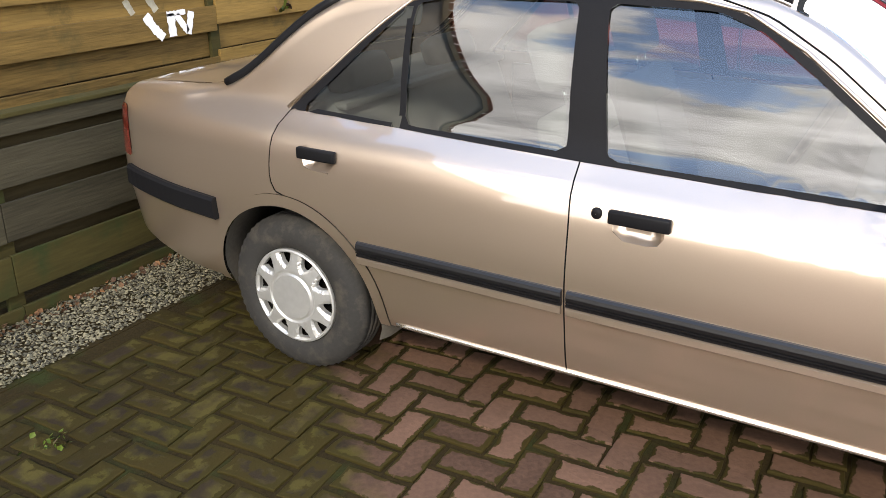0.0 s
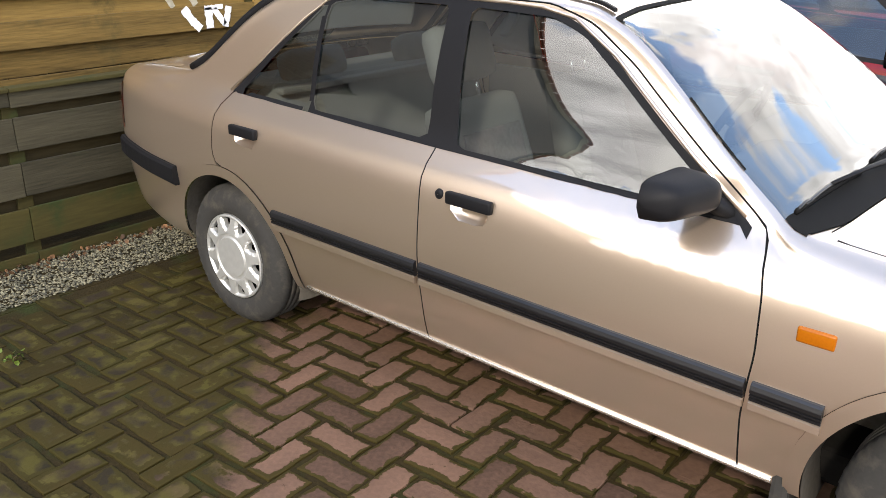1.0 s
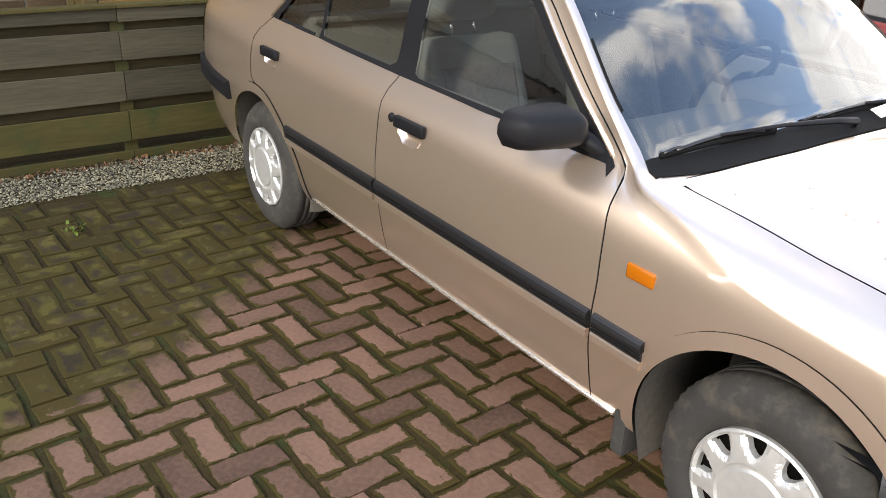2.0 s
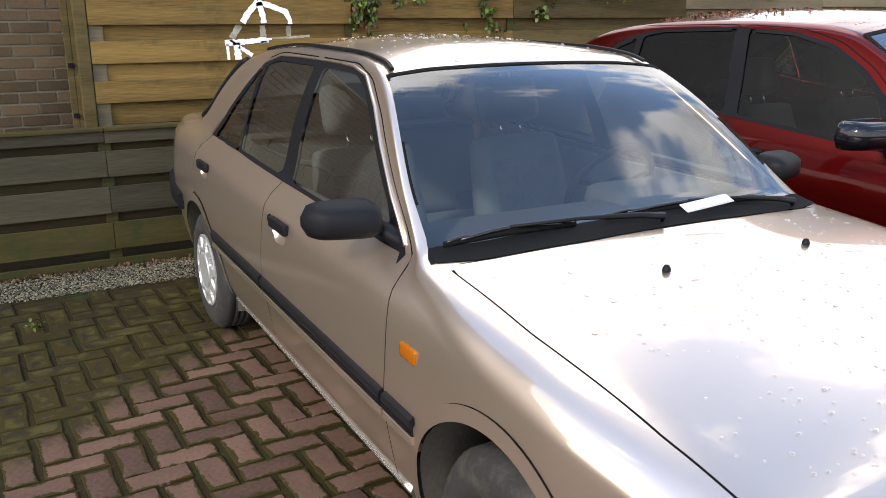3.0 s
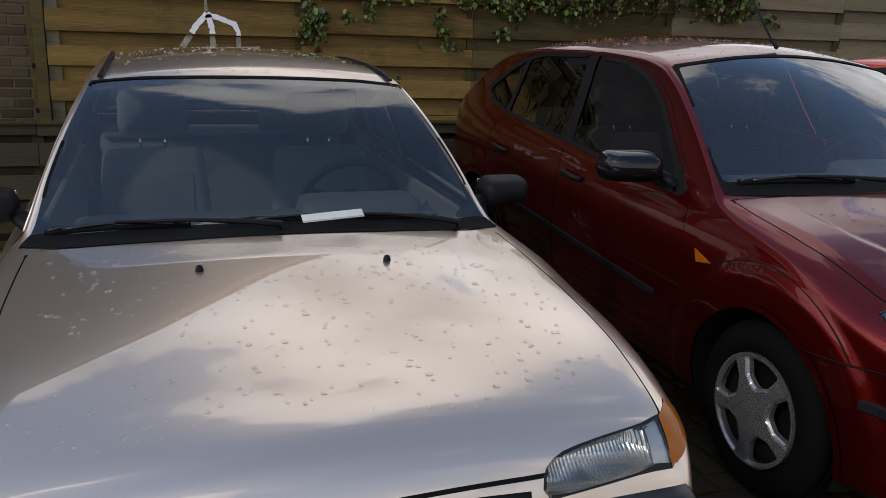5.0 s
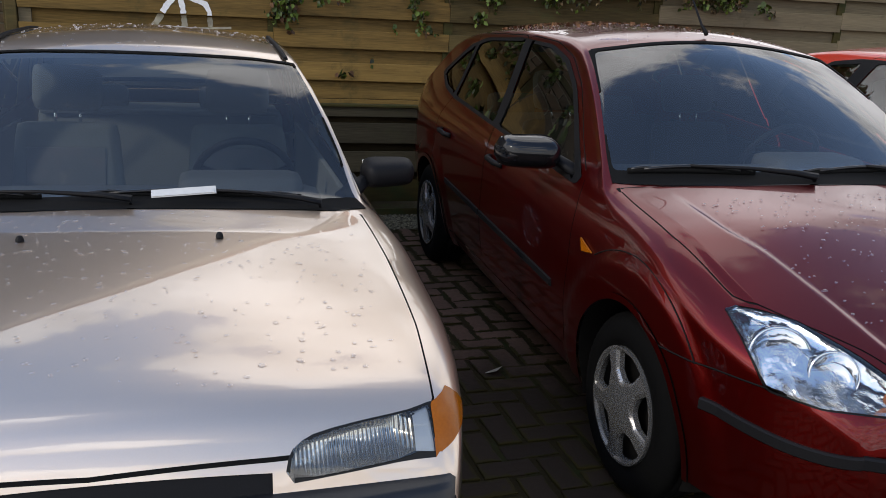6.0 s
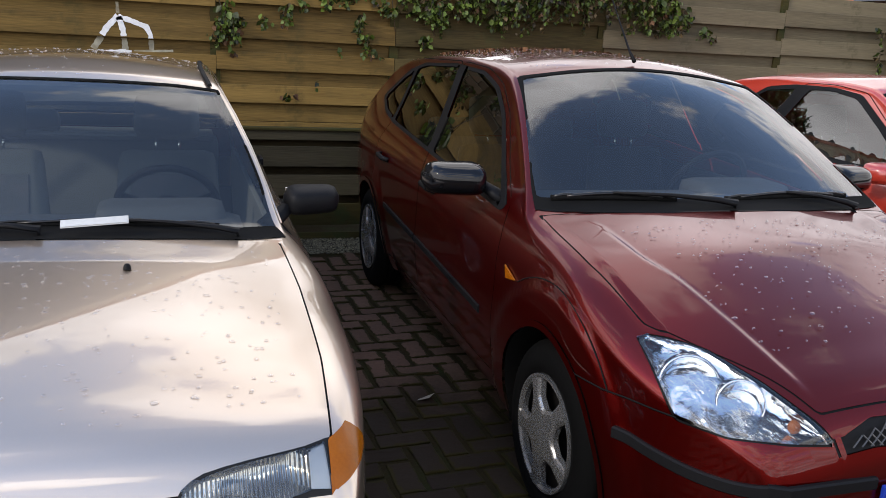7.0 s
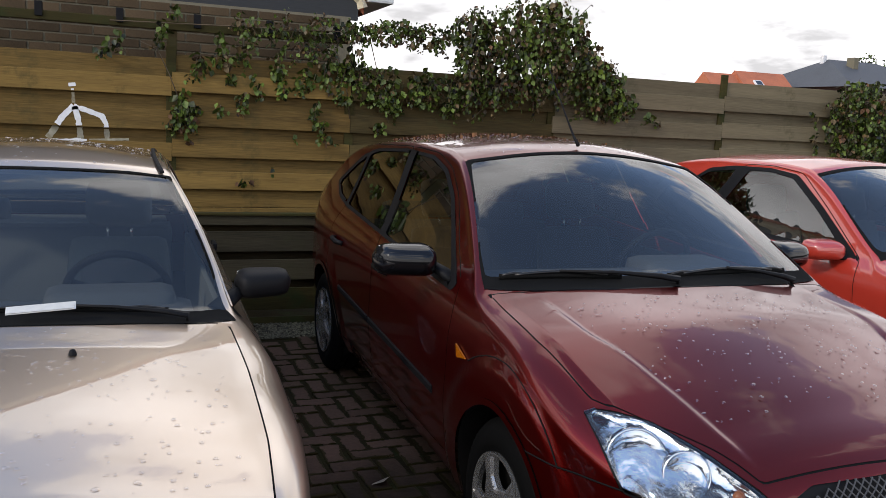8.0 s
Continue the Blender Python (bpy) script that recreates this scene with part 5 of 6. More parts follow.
    bare = nt.nodes.new("ShaderNodeMapRange")
    bare.inputs["From Min"].default_value, bare.inputs["From Max"].default_value = 0.26, 0.40
    nt.links.new(more.outputs[0], bare.inputs["Value"])
    hue = nt.nodes.new("ShaderNodeMix")
    hue.data_type = "RGBA"
    nt.links.new(q.outputs["Fac"], hue.inputs["Factor"])
    hue.inputs["A"].default_value = (0.036, 0.022, 0.005, 1)
    hue.inputs["B"].default_value = (0.019, 0.020, 0.002, 1)
    mossy = nt.nodes.new("ShaderNodeMix")
    mossy.data_type = "RGBA"
    nt.links.new(bare.outputs["Result"], mossy.inputs["Factor"])
    nt.links.new(hue.outputs["Result"], mossy.inputs["A"])
    nt.links.new(mx.outputs["Result"], mossy.inputs["B"])
    lone = nt.nodes.new("ShaderNodeMapRange")
    lone.inputs["To Min"].default_value, lone.inputs["To Max"].default_value = 0.82, 1.16
    nt.links.new(geo.outputs["Random Per Island"], lone.inputs["Value"])
    tone = nt.nodes.new("ShaderNodeVectorMath")
    tone.operation = "SCALE"
    nt.links.new(mossy.outputs["Result"], tone.inputs[0])
    nt.links.new(lone.outputs["Result"], tone.inputs["Scale"])
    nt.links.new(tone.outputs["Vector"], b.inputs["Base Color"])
    return m


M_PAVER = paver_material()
M_MOSS = shader("mossy_joint", (0.022, 0.015, 0.004), 0.95, spec=0.18, bump=0.006, grain=70, vary=0.45, big=1.6, stain=(0.022, 0.028, 0.006), stain_at=0.52)
M_WOOD = shader("weathered_pine", (0.158, 0.099, 0.029), 0.75, spec=0.18, bump=0.003, grain=14, vary=0.46, big=1.3, stretch=(8, 0.5, 8), objrand=0.6, stain=(0.062, 0.050, 0.018), stain_at=0.56)
M_OLDWOOD = shader("old_grey_pine", (0.076, 0.056, 0.021), 0.8, spec=0.18, bump=0.003, grain=14, vary=0.42, big=1.3, stretch=(8, 0.5, 8), objrand=0.6, stain=(0.0514, 0.054, 0.0206), stain_at=0.56)
M_PALEWOOD = shader("pale_grey_pine", (0.140, 0.114, 0.070), 0.8, spec=0.18, bump=0.002, grain=14, vary=0.3, big=1.3, stretch=(8, 0.5, 8), objrand=0.6, stain=(0.065, 0.06, 0.03), stain_at=0.58)
M_GREYWOOD = shader("grey_weathered_board", (0.047, 0.041, 0.025), 0.8, spec=0.18, bump=0.003, grain=14, vary=0.40, big=1.0, stretch=(8, 0.5, 8), objrand=0.5, stain=(0.040, 0.041, 0.019), stain_at=0.58)
M_ALGAE = shader("algae_board", (0.041, 0.034, 0.010), 0.85, spec=0.18, bump=0.002, grain=14, vary=0.35, big=1.6, stretch=(6, 0.6, 6), objrand=0.5, stain=(0.027, 0.036, 0.0108), stain_at=0.5)
# boards set back in the low fence: the recess's shade is in this dark colour
M_SHADEDWOOD = shader("shaded_back_board", (0.030, 0.023, 0.010), 0.85, spec=0.18, bump=0.002, grain=14, vary=0.4, big=1.6, stretch=(6, 0.6, 6), objrand=0.5)
M_GRAVEL = shader("gravel", (0.115, 0.104, 0.066), 0.9, vary=0.4, grain=90, island=1.6, stain=(0.0952, 0.0892, 0.0476), stain_at=0.6)
M_BRICK = shader("wall_brick", (0.074, 0.050, 0.028), 0.85, spec=0.18, bump=0.002, grain=60, vary=0.3, big=2.0, objrand=0.9)
M_MORTAR = shader("mortar", (0.165, 0.145, 0.098), 0.9, bump=0.002, grain=80)
M_CLAD = shader("black_cladding", (0.016, 0.017, 0.019), 0.5, bump=0.002, grain=20, vary=0.3, stretch=(1, 0.3, 6))
M_CREAM = shader("cream_verge", (0.62, 0.54, 0.38), 0.6)
M_WHITEPAINT = shader("white_gutter", (0.70, 0.70, 0.70), 0.45)
M_TILE = shader("orange_roof_tile", (0.42, 0.13, 0.06), 0.7, bump=0.004, grain=30, vary=0.3)
M_SLATE = shader("dark_roof_tile", (0.06, 0.065, 0.075), 0.7, bump=0.004, grain=20, vary=0.3)
M_SPRAY = shader("white_spray", (0.74, 0.74, 0.74), 0.7, vary=0.15, grain=50)
M_THINSPRAY = shader("thin_spray", (0.40, 0.37, 0.28), 0.8, vary=0.4, grain=24, stain=(0.16, 0.11, 0.04), stain_at=0.56)
M_LEAF = shader("creeper_leaf", (0.062, 0.092, 0.012), 0.55, vary=0.5, grain=30, island=1.4, spec=0.4)
M_LEAFRED = shader("reddened_leaf", (0.085, 0.056, 0.020), 0.6, vary=0.5, grain=30, island=1.2)
M_STEM = shader("creeper_stem", (0.085, 0.06, 0.035), 0.85, vary=0.3)
M_DRYLEAF = shader("dry_leaf", (0.115, 0.055, 0.022), 0.8, vary=0.45, grain=40, island=1.2)
M_DEADLEAF = shader("dead_leaf", (0.27, 0.235, 0.18), 0.8, vary=0.3, grain=60)
M_HOUSE = shader("house_brick", (0.062, 0.045, 0.038), 0.85, vary=0.35, grain=9.0, big=0.8)
M_PANE = shader("house_pane", (0.03, 0.035, 0.04), 0.08, spec=0.8)

bm = bmesh.new()
bmesh.ops.create_grid(bm, x_segments=60, y_segments=60, size=400)
ground = part("ground", bm, M_MOSS)
tagged(ground, "mossy sand and earth that fills the joints of the paving", "ground", kind="structure")

# ---- fences, wall and gable ----
FRONT = [(0.70, 0.80), (0.94, 1.075), (1.18, 1.315), (1.41, 1.555), (1.66, 1.80)]
BACK = [(0.80, 0.955), (1.06, 1.195), (1.30, 1.425), (1.54, 1.675), (1.79, 1.93)]


def board(root, x, y0, y1, z0, z1, material, rnd, thick=0.018):
    t = Matrix.Translation((x, (y0 + y1) / 2, (z0 + z1) / 2)) @ Euler((rnd.uniform(-0.002, 0.002), rnd.uniform(-0.02, 0.02), 0)).to_matrix().to_4x4()
    bm = boxed(-thick / 2, thick / 2, (y0 - y1) / 2 + 0.0015, (y1 - y0) / 2 - 0.0015, (z0 - z1) / 2, (z1 - z0) / 2, 0.003)
    ob = part("board", bm, material, root)
    ob.matrix_basis = t
    return ob


rnd = random.Random(11)
low_fence = thing("low_fence", pose(0, 0, 0), "low grey board fence, green with algae along its foot", "fence", kind="structure")
for y0 in np.arange(-6.44, 9.0, 1.8):
    y1 = y0 + 1.8
    for z0, z1, back, mat in ((0.738, 0.806, 0, M_GREYWOOD), (0.655, 0.770, 1, M_SHADEDWOOD), (0.541, 0.690, 0, M_GREYWOOD), (0.450, 0.570, 1, M_SHADEDWOOD), (0.330, 0.484, 0, M_GREYWOOD),
                              (0.240, 0.360, 1, M_SHADEDWOOD), (0.112, 0.272, 0, M_ALGAE), (-0.02, 0.060, 0, M_ALGAE)):
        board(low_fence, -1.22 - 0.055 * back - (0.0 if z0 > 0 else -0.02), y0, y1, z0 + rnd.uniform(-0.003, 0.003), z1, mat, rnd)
    part("cap", boxed(-1.275, -1.195, y0 + 0.001, y1 - 0.001, 0.806, 0.824, 0.004), M_ALGAE, low_fence)
    part("post", boxed(-1.254, -1.231, y0 - 0.035, y0 + 0.035, 0.0, 0.80, 0.003), M_ALGAE, low_fence)

tall_fence = thing("tall_fence", pose(0, 0, 0), "tall fence of overlapping weathered pine planks", "fence", kind="structure")
for y0, y1, up, mat in ((-1.0, 0.72, -0.035, M_WOOD), (0.72, 2.07, 0.0, M_WOOD), (2.07, 3.87, 0.0, M_OLDWOOD), (3.87, 5.67, 0.075, M_PALEWOOD), (5.67, 7.47, 0.10, M_PALEWOOD), (7.47, 9.27, 0.10, M_PALEWOOD), (9.27, 11.07, 0.10, M_PALEWOOD)):
    for z0, z1 in FRONT:
        board(tall_fence, -1.739, y0, y1, z0 + up, z1 + up, mat, rnd)
    for z0, z1 in BACK:
        board(tall_fence, -1.784, y0, y1, z0 + up, z1 + up, mat, rnd)
    part("post", boxed(-1.773, -1.750, y1 - 0.04, y1 + 0.03, 0.0, 2.02 + up, 0.003), M_ALGAE, tall_fence)
part("post", boxed(-1.80, -1.725, -1.075, -1.003, 0.0, 1.95, 0.006), M_OLDWOOD, tall_fence)
part("post", boxed(-1.7735, -1.7495, -0.997, -0.915, 0.0, 1.93, 0.003), M_PALEWOOD, tall_fence)
part("post", boxed(-1.85, -1.79, 0.69, 0.76, 0.0, 2.14, 0.006), M_OLDWOOD, tall_fence)
part("rail", boxed(-1.80, -1.76, -1.0, 2.05, 2.10, 2.165, 0.006), M_ALGAE, tall_fence)
for y in (-0.16, 0.365, 0.90, 1.43, 1.95):
    part("rail_block", boxed(-1.80, -1.745, y - 0.025, y + 0.025, 2.125, 2.225, 0.004), M_TRIM, tall_fence)

gate = thing("garden_gate", pose(0, 0, 0), "narrow grey board gate with a bright lever handle", "gate")
for k, y in enumerate((-1.125, -1.085, -1.04)):
    part("board", boxed(-1.93, -1.905, y, y + 0.038, 0.0, 1.85, 0.003), M_OLDWOOD, gate)
part("frame", boxed(-1.91, -1.87, -1.003 - 0.03, -0.985, 0.0, 1.9, 0.004), M_GREYWOOD, gate)
part("lever", tube(bmesh.new(), [(-1.90, -1.06, 1.03), (-1.865, -1.06, 1.03), (-1.862, -1.02, 1.03)], 0.008), M_CHROME, gate, "bright metal lever handle", smooth=True)
for z in (0.82, 1.13):
    part("hinge", boxed(-1.90, -1.893, -1.12, -1.085, z - 0.015, z + 0.015, 0.002), M_TRIM, gate)

wall = part("wall_shed", boxed(-2.50, -2.222, -2.97, 2.17, 0, 2.36), M_MORTAR)
tagged(wall, "brown brick shed wall with pale joints behind the fence", "wall", kind="structure")


def brick_mesh(w, h, d, name):
    bm = boxed(-d / 2, d / 2, -w / 2, w / 2, -h / 2, h / 2, 0.003)
    me = bpy.data.meshes.new(name)
    bm.to_mesh(me)
    bm.free()
    return me


AFAR = Matrix.Translation((4.82, 0.4, 1.575)) @ Matrix.Scale(1.257, 4) @ Matrix.Translation((-4.82, -0.4, -1.575))
house_gable = thing("gable_house", AFAR, "large house with black boarded gable, cream verge and orange roof tiles", "house")
RIDGE_Y, HALF, EAVE, PITCH = -3.58, 5.80, 2.50, 0.80
z = 2.335
while z < EAVE + PITCH * HALF - 0.25:
    half = HALF - max(z + 0.02 - EAVE, 0) / PITCH
    part("cladding_board", boxed(-2.235, -2.195, RIDGE_Y - half, RIDGE_Y + half, z, z + 0.196, 0.004), M_CLAD, house_gable)
    z += 0.19
part("lower_wall", boxed(-8.8, -2.24, RIDGE_Y - HALF + 0.08, RIDGE_Y + HALF - 0.08, 0.33, 2.60), M_HOUSE, house_gable, "brown brick lower wall")
for s in (1, -1):
    foot, top = RIDGE_Y + s * HALF, EAVE + PITCH * HALF
    part("verge_board", tube(bmesh.new(), [(-2.19, foot + s * 0.035, EAVE - 0.06), (-2.19, foot + s * 0.01, EAVE + 0.01), (-2.19, RIDGE_Y, top + 0.02)], 0.045, 4), M_CREAM, house_gable, "cream painted verge board")
    for k in range(21):
        y, z = foot - s * (0.06 + 0.27 * k), EAVE + 0.138 + 0.216 * k
        tilt = Matrix.Translation((0, y, z)) @ Euler((-s * radians(38.7), 0, 0)).to_matrix().to_4x4()
        part("roof_tile", boxed(-2.6, -2.12, -0.16, 0.16, -0.012, 0.02, 0.006, tilt), M_TILE, house_gable)
    part("gutter", boxed(-8.9, -2.16, foot + s * 0.185 - 0.115, foot + s * 0.185 + 0.115, 2.49, 2.575, 0.02), M_WHITEPAINT, house_gable, "white plastic gutter")
    part("gutter_lip", boxed(-8.9, -2.15, foot + s * 0.195 - 0.145, foot + s * 0.195 + 0.145, 2.572, 2.586, 0.004), M_WHITEPAINT, house_gable)
    bm = bmesh.new()
    n = [(RIDGE_Y + s * (HALF + 0.06), EAVE + 0.03), (RIDGE_Y, top + 0.08), (RIDGE_Y, top - 0.06), (RIDGE_Y + s * (HALF + 0.06), EAVE - 0.11)]
    ring = [[bm.verts.new((x, y, z)) for y, z in n] for x in (-2.24, -9.0)]
    for i in range(4):
        bm.faces.new((ring[0][i], ring[0][(i + 1) % 4], ring[1][(i + 1) % 4], ring[1][i]))
    for end in ring:
        bm.faces.new(end)
    bmesh.ops.recalc_face_normals(bm, faces=bm.faces)
    part("roof", bm, M_TILE, house_gable, "orange tiled roof")

# sprayed marks on the planks


def spray(root, points, width, seed=0):
    r = random.Random(seed)
    fine = []
    for (a, b), (c, d) in zip(points, points[1:]):
        n = max(int(math.hypot(c - a, d - b) / 0.012), 1)
        fine += [(a + (c - a) * i / n, b + (d - b) * i / n) for i in range(n)]
    fine.append(points[-1])
    runs, prev = [], None
    for i, (y, z) in enumerate(fine):
        j = fine[min(i + 1, len(fine) - 1)]
        h = fine[max(i - 1, 0)]
        dy, dz = j[0] - h[0], j[1] - h[1]
        ln = math.hypot(dy, dz) or 1
        w = width / 2 * r.uniform(0.8, 1.15)
        x = -1.7265 if any(a - 0.035 <= z <= b - 0.035 for a, b in FRONT) else -1.7715
        if x != prev:
            runs.append([])
        prev = x
        runs[-1].append(((x, y - dz / ln * w, z + dy / ln * w), (x, y + dz / ln * w, z - dy / ln * w)))
    for run in runs:
        if len(run) < 2:
            continue
        bm = bmesh.new()
        rows = [(bm.verts.new(a), bm.verts.new(b)) for a, b in run]
        for p, q in zip(rows, rows[1:]):
            bm.faces.new((p[0], p[1], q[1], q[0]))
        part("stroke", bm, M_SPRAY if run[0][0][0] > -1.75 else M_THINSPRAY, root)


graffiti = thing("graffiti", pose(0, 0, 0), "white sprayed strokes on the fence planks", "graffiti")
for i, (pts, w) in enumerate((([(0.055, 1.520), (-0.02, 1.44), (-0.09, 1.33), (-0.135, 1.262)], 0.040), ([(0.06, 1.515), (0.085, 1.42), (0.095, 1.28)], 0.040),
                              ([(0.055, 1.515), (0.13, 1.495), (0.24, 1.455), (0.268, 1.40), (0.272, 1.29)], 0.036), ([(0.045, 1.68), (0.048, 1.655)], 0.05),
                              ([(0.048, 1.64), (0.052, 1.54)], 0.022), ([(-0.18, 1.258), (-0.03, 1.265), (0.10, 1.276)], 0.036), ([(0.10, 1.278), (0.42, 1.294)], 0.016),
                              ([(-0.165, 1.25), (-0.160, 1.15)], 0.022), ([(-0.105, 1.26), (-0.095, 1.15)], 0.046), ([(-0.09, 1.235), (0.0, 1.175)], 0.026), ([(0.085, 1.295), (0.09, 1.255)], 0.06),
                              ([(0.14, 1.115), (0.19, 1.030)], 0.036), ([(0.29, 1.115), (0.335, 1.045)], 0.045), ([(0.22, 1.035), (0.27, 0.965), (0.325, 0.912)], 0.052),
                              ([(0.385, 1.030), (0.390, 0.912)], 0.052), ([(0.36, 1.028), (0.49, 1.030)], 0.026), ([(0.425, 1.02), (0.495, 0.925)], 0.040), ([(0.53, 1.028), (0.50, 0.912)], 0.042))):
    spray(graffiti, pts, w, i)


# ---- creeper ----


def leaf_shape(bm, p, size, rnd, mat=0, flat=0.0):
    """One pointed leaf, folded along its midrib, hanging loosely outwards."""
    yaw, pitch, roll = rnd.uniform(-1.2, 1.2), rnd.uniform(-0.5, 1.3), rnd.uniform(-0.9, 0.9)
    m = Matrix.Translation(p) @ Euler((roll, pitch, yaw)).to_matrix().to_4x4()
    s = size
    base, tip = (0, 0, 0.1 * s), (0.05 * s, 0, -1.0 * s)
    l1, l2 = (0.10 * s, 0.42 * s, -0.28 * s), (0.10 * s, -0.42 * s, -0.28 * s)
    l3, l4 = (0.08 * s, 0.28 * s, -0.66 * s), (0.08 * s, -0.28 * s, -0.66 * s)
    vs = [bm.verts.new(m @ Vector(q)) for q in (base, l1, l3, tip, l4, l2)]
    for tri in ((0, 1, 2, 3), (0, 3, 4, 5)):
        f = bm.faces.new([vs[i] for i in tri])
        f.material_index = mat


VINE_TOP = spline([(0.2, 1.98), (0.6, 2.10), (0.75, 2.22), (1.27, 2.25), (1.8, 2.30), (2.07, 2.27), (2.57, 2.31), (2.8, 2.29), (3.0, 2.40), (3.23, 2.44), (3.46, 2.55), (3.9, 2.58),
                   (4.05, 2.47), (4.14, 2.27), (4.3, 2.11), (4.52, 1.94), (4.66, 1.83), (4.9, 1.70)])
VINE_LOW = spline([(0.2, 1.92), (0.9, 1.78), (1.4, 1.86), (1.55, 1.68), (1.8, 1.64), (2.0, 1.60), (2.2, 1.74), (2.35, 1.50), (2.6, 1.62), (3.0, 1.52), (3.3, 1.50), (3.65, 1.55), (4.0, 1.60),
                   (4.3, 1.62), (4.6, 1.62), (4.9, 1.60)])
rl = random.Random(5)


def spray_of_leaves(bm, p, rnd, size, red):
    """One compound leaf: three to five leaflets fanned from one stalk."""
    mat = 1 if rnd.random() < red else (2 if rnd.random() < 0.05 else 0)
    for _ in range(rnd.choice((3, 3, 4, 5))):
        q = [p[k] + rnd.gauss(0, size * (0.25, 0.42, 0.34)[k]) for k in range(3)]
        leaf_shape(bm, (max(q[0], -1.722) if q[2] < 2.0 else q[0], q[1], q[2]), size * rnd.uniform(0.65, 1.25), rnd, mat)


def strand(bm, stems, p, length, rnd, up=False, size=0.051, red=0.2, lean=0.0):
    """A wandering shoot with leaves along it, trailing down or standing up."""
    x, y, z = p
    drift, line, gone = rnd.gauss(lean, 0.25), [], 0.0
    while gone < length:
        line.append((x, y, z))
        taper = 1.0 - 0.45 * gone / length
        spray_of_leaves(bm, (x, y, z), rnd, size * taper, red)
        step = rnd.uniform(0.032, 0.058)
        drift += rnd.gauss(0, 0.18)
        gone += step
        y += step * drift * 0.7
        z += step * (0.85 if up else -0.9)
        x = min(max(x + rnd.gauss(0, 0.010), -1.716), -1.42)
    if len(line) > 2:
        tube(stems, line, [0.0032 - 0.002 * k / len(line) for k in range(len(line))], 4)


for bush in (0, 1):
    creeper = thing("creeper", pose(0, 0, 0), "green climbing creeper, its leaves partly reddened, hanging over the fence", "climbing plant")
    bm, stems = bmesh.new(), bmesh.new()
    if bush:
        for _ in range(190):
            y = rl.gauss(7.30, 0.23)
            top = 2.17 - 1.1 * (y - 7.22) ** 2
            strand(bm, stems, (-1.70 + abs(rl.gauss(0, 0.10)), y, rl.uniform(1.35, top)), rl.uniform(0.10, 0.35), rl, red=0.12)
    else:
        for _ in range(330):                                   # the thick bush on top of the fence
            y = rl.uniform(2.92, 4.48)
            top, low = float(VINE_TOP(y)), float(VINE_LOW(y))
            z = low + (top - low) * (0.30 + 0.68 * rl.random() ** 0.8)
            strand(bm, stems, (-1.71 + abs(rl.gauss(0, 0.10)), y, z), min(rl.uniform(0.12, 0.40), z - low + 0.03), rl, red=0.24)
        for _ in range(64):                                    # shoots standing up from it
            y = rl.uniform(2.85, 4.45)
            strand(bm, stems, (-1.70 + rl.uniform(-0.05, 0.06), y, float(VINE_TOP(y)) - 0.06), rl.uniform(0.06, 0.17), rl, True, 0.030, 0.15, 0.3)
        for _ in range(100):                                    # garland along the rail
            y = rl.uniform(1.15, 2.95)
            z = rl.uniform(2.14, float(VINE_TOP(y))) if y > 2.05 else rl.uniform(2.02, float(VINE_TOP(y)))
            strand(bm, stems, (-1.72 + rl.uniform(-0.04, 0.07), y, z), rl.uniform(0.04, 0.12) if y > 2.05 else rl.uniform(0.05, 0.2), rl, False, 0.040, 0.22, rl.choice((-0.8, 0.8)))
        for _ in range(70):
            y = rl.uniform(2.05, 2.98)
            strand(bm, stems, (-1.71 + rl.uniform(-0.04, 0.05), y, rl.uniform(2.13, float(VINE_TOP(y)))), rl.uniform(0.03, 0.09), rl, False, 0.040, 0.25, rl.choice((-0.8, 0.8)))
        for _ in range(22):
            y = rl.uniform(1.2, 2.9)
            strand(bm, stems, (-1.72, y, float(VINE_TOP(y)) - 0.05), rl.uniform(0.04, 0.10), rl, True, 0.028, 0.15)
        for _ in range(40):                                    # trailing down the planks
            y = rl.uniform(0.90, 2.15)
            z = rl.uniform(1.75, 2.12)
            strand(bm, stems, (-1.71, y, z), max(z - float(VINE_LOW(y)), 0.06) * rl.uniform(0.5, 1.05), rl, red=0.12)
        for _ in range(52):
            y = rl.uniform(2.15, 2.95)
            z = rl.uniform(1.66, 1.93)
            strand(bm, stems, (-1.71 + 0.05 * rl.random(), y, z), max(z - float(VINE_LOW(y)), 0.06) * rl.uniform(0.6, 1.0), rl, red=0.16)
        for y, z, length, n in ((0.36, 2.04, 0.14, 2), (0.26, 1.96, 0.06, 2), (0.66, 2.10, 0.18, 3), (0.74, 2.24, 0.08, 2), (0.80, 1.62, 0.24, 4), (0.86, 1.56, 0.26, 4), (0.76, 1.48, 0.12, 2), (0.86, 1.34, 0.08, 1),
                                (0.93, 1.92, 0.20, 3), (1.10, 1.58, 0.10, 2), (1.22, 1.64, 0.14, 3), (1.30, 1.72, 0.12, 2), (1.53, 1.74, 0.10, 2), (1.74, 1.62, 0.18, 2), (1.84, 1.50, 0.18, 2), (1.90, 1.38, 0.06, 2),
                                (1.66, 1.37, 0.05, 1), (2.03, 1.68, 0.08, 2), (2.30, 1.48, 0.08, 3), (2.40, 1.60, 0.12, 2), (4.62, 1.78, 0.14, 3), (4.78, 1.70, 0.10, 2), (4.92, 1.62, 0.04, 1), (1.24, 1.03, 0.06, 2), (1.49, 1.10, 0.03, 1)):
            for _ in range(n):
                strand(bm, stems, (-1.705 + 0.03 * rl.random(), y + rl.gauss(0, 0.025), z + rl.gauss(0, 0.015)), length, rl, red=0.05)
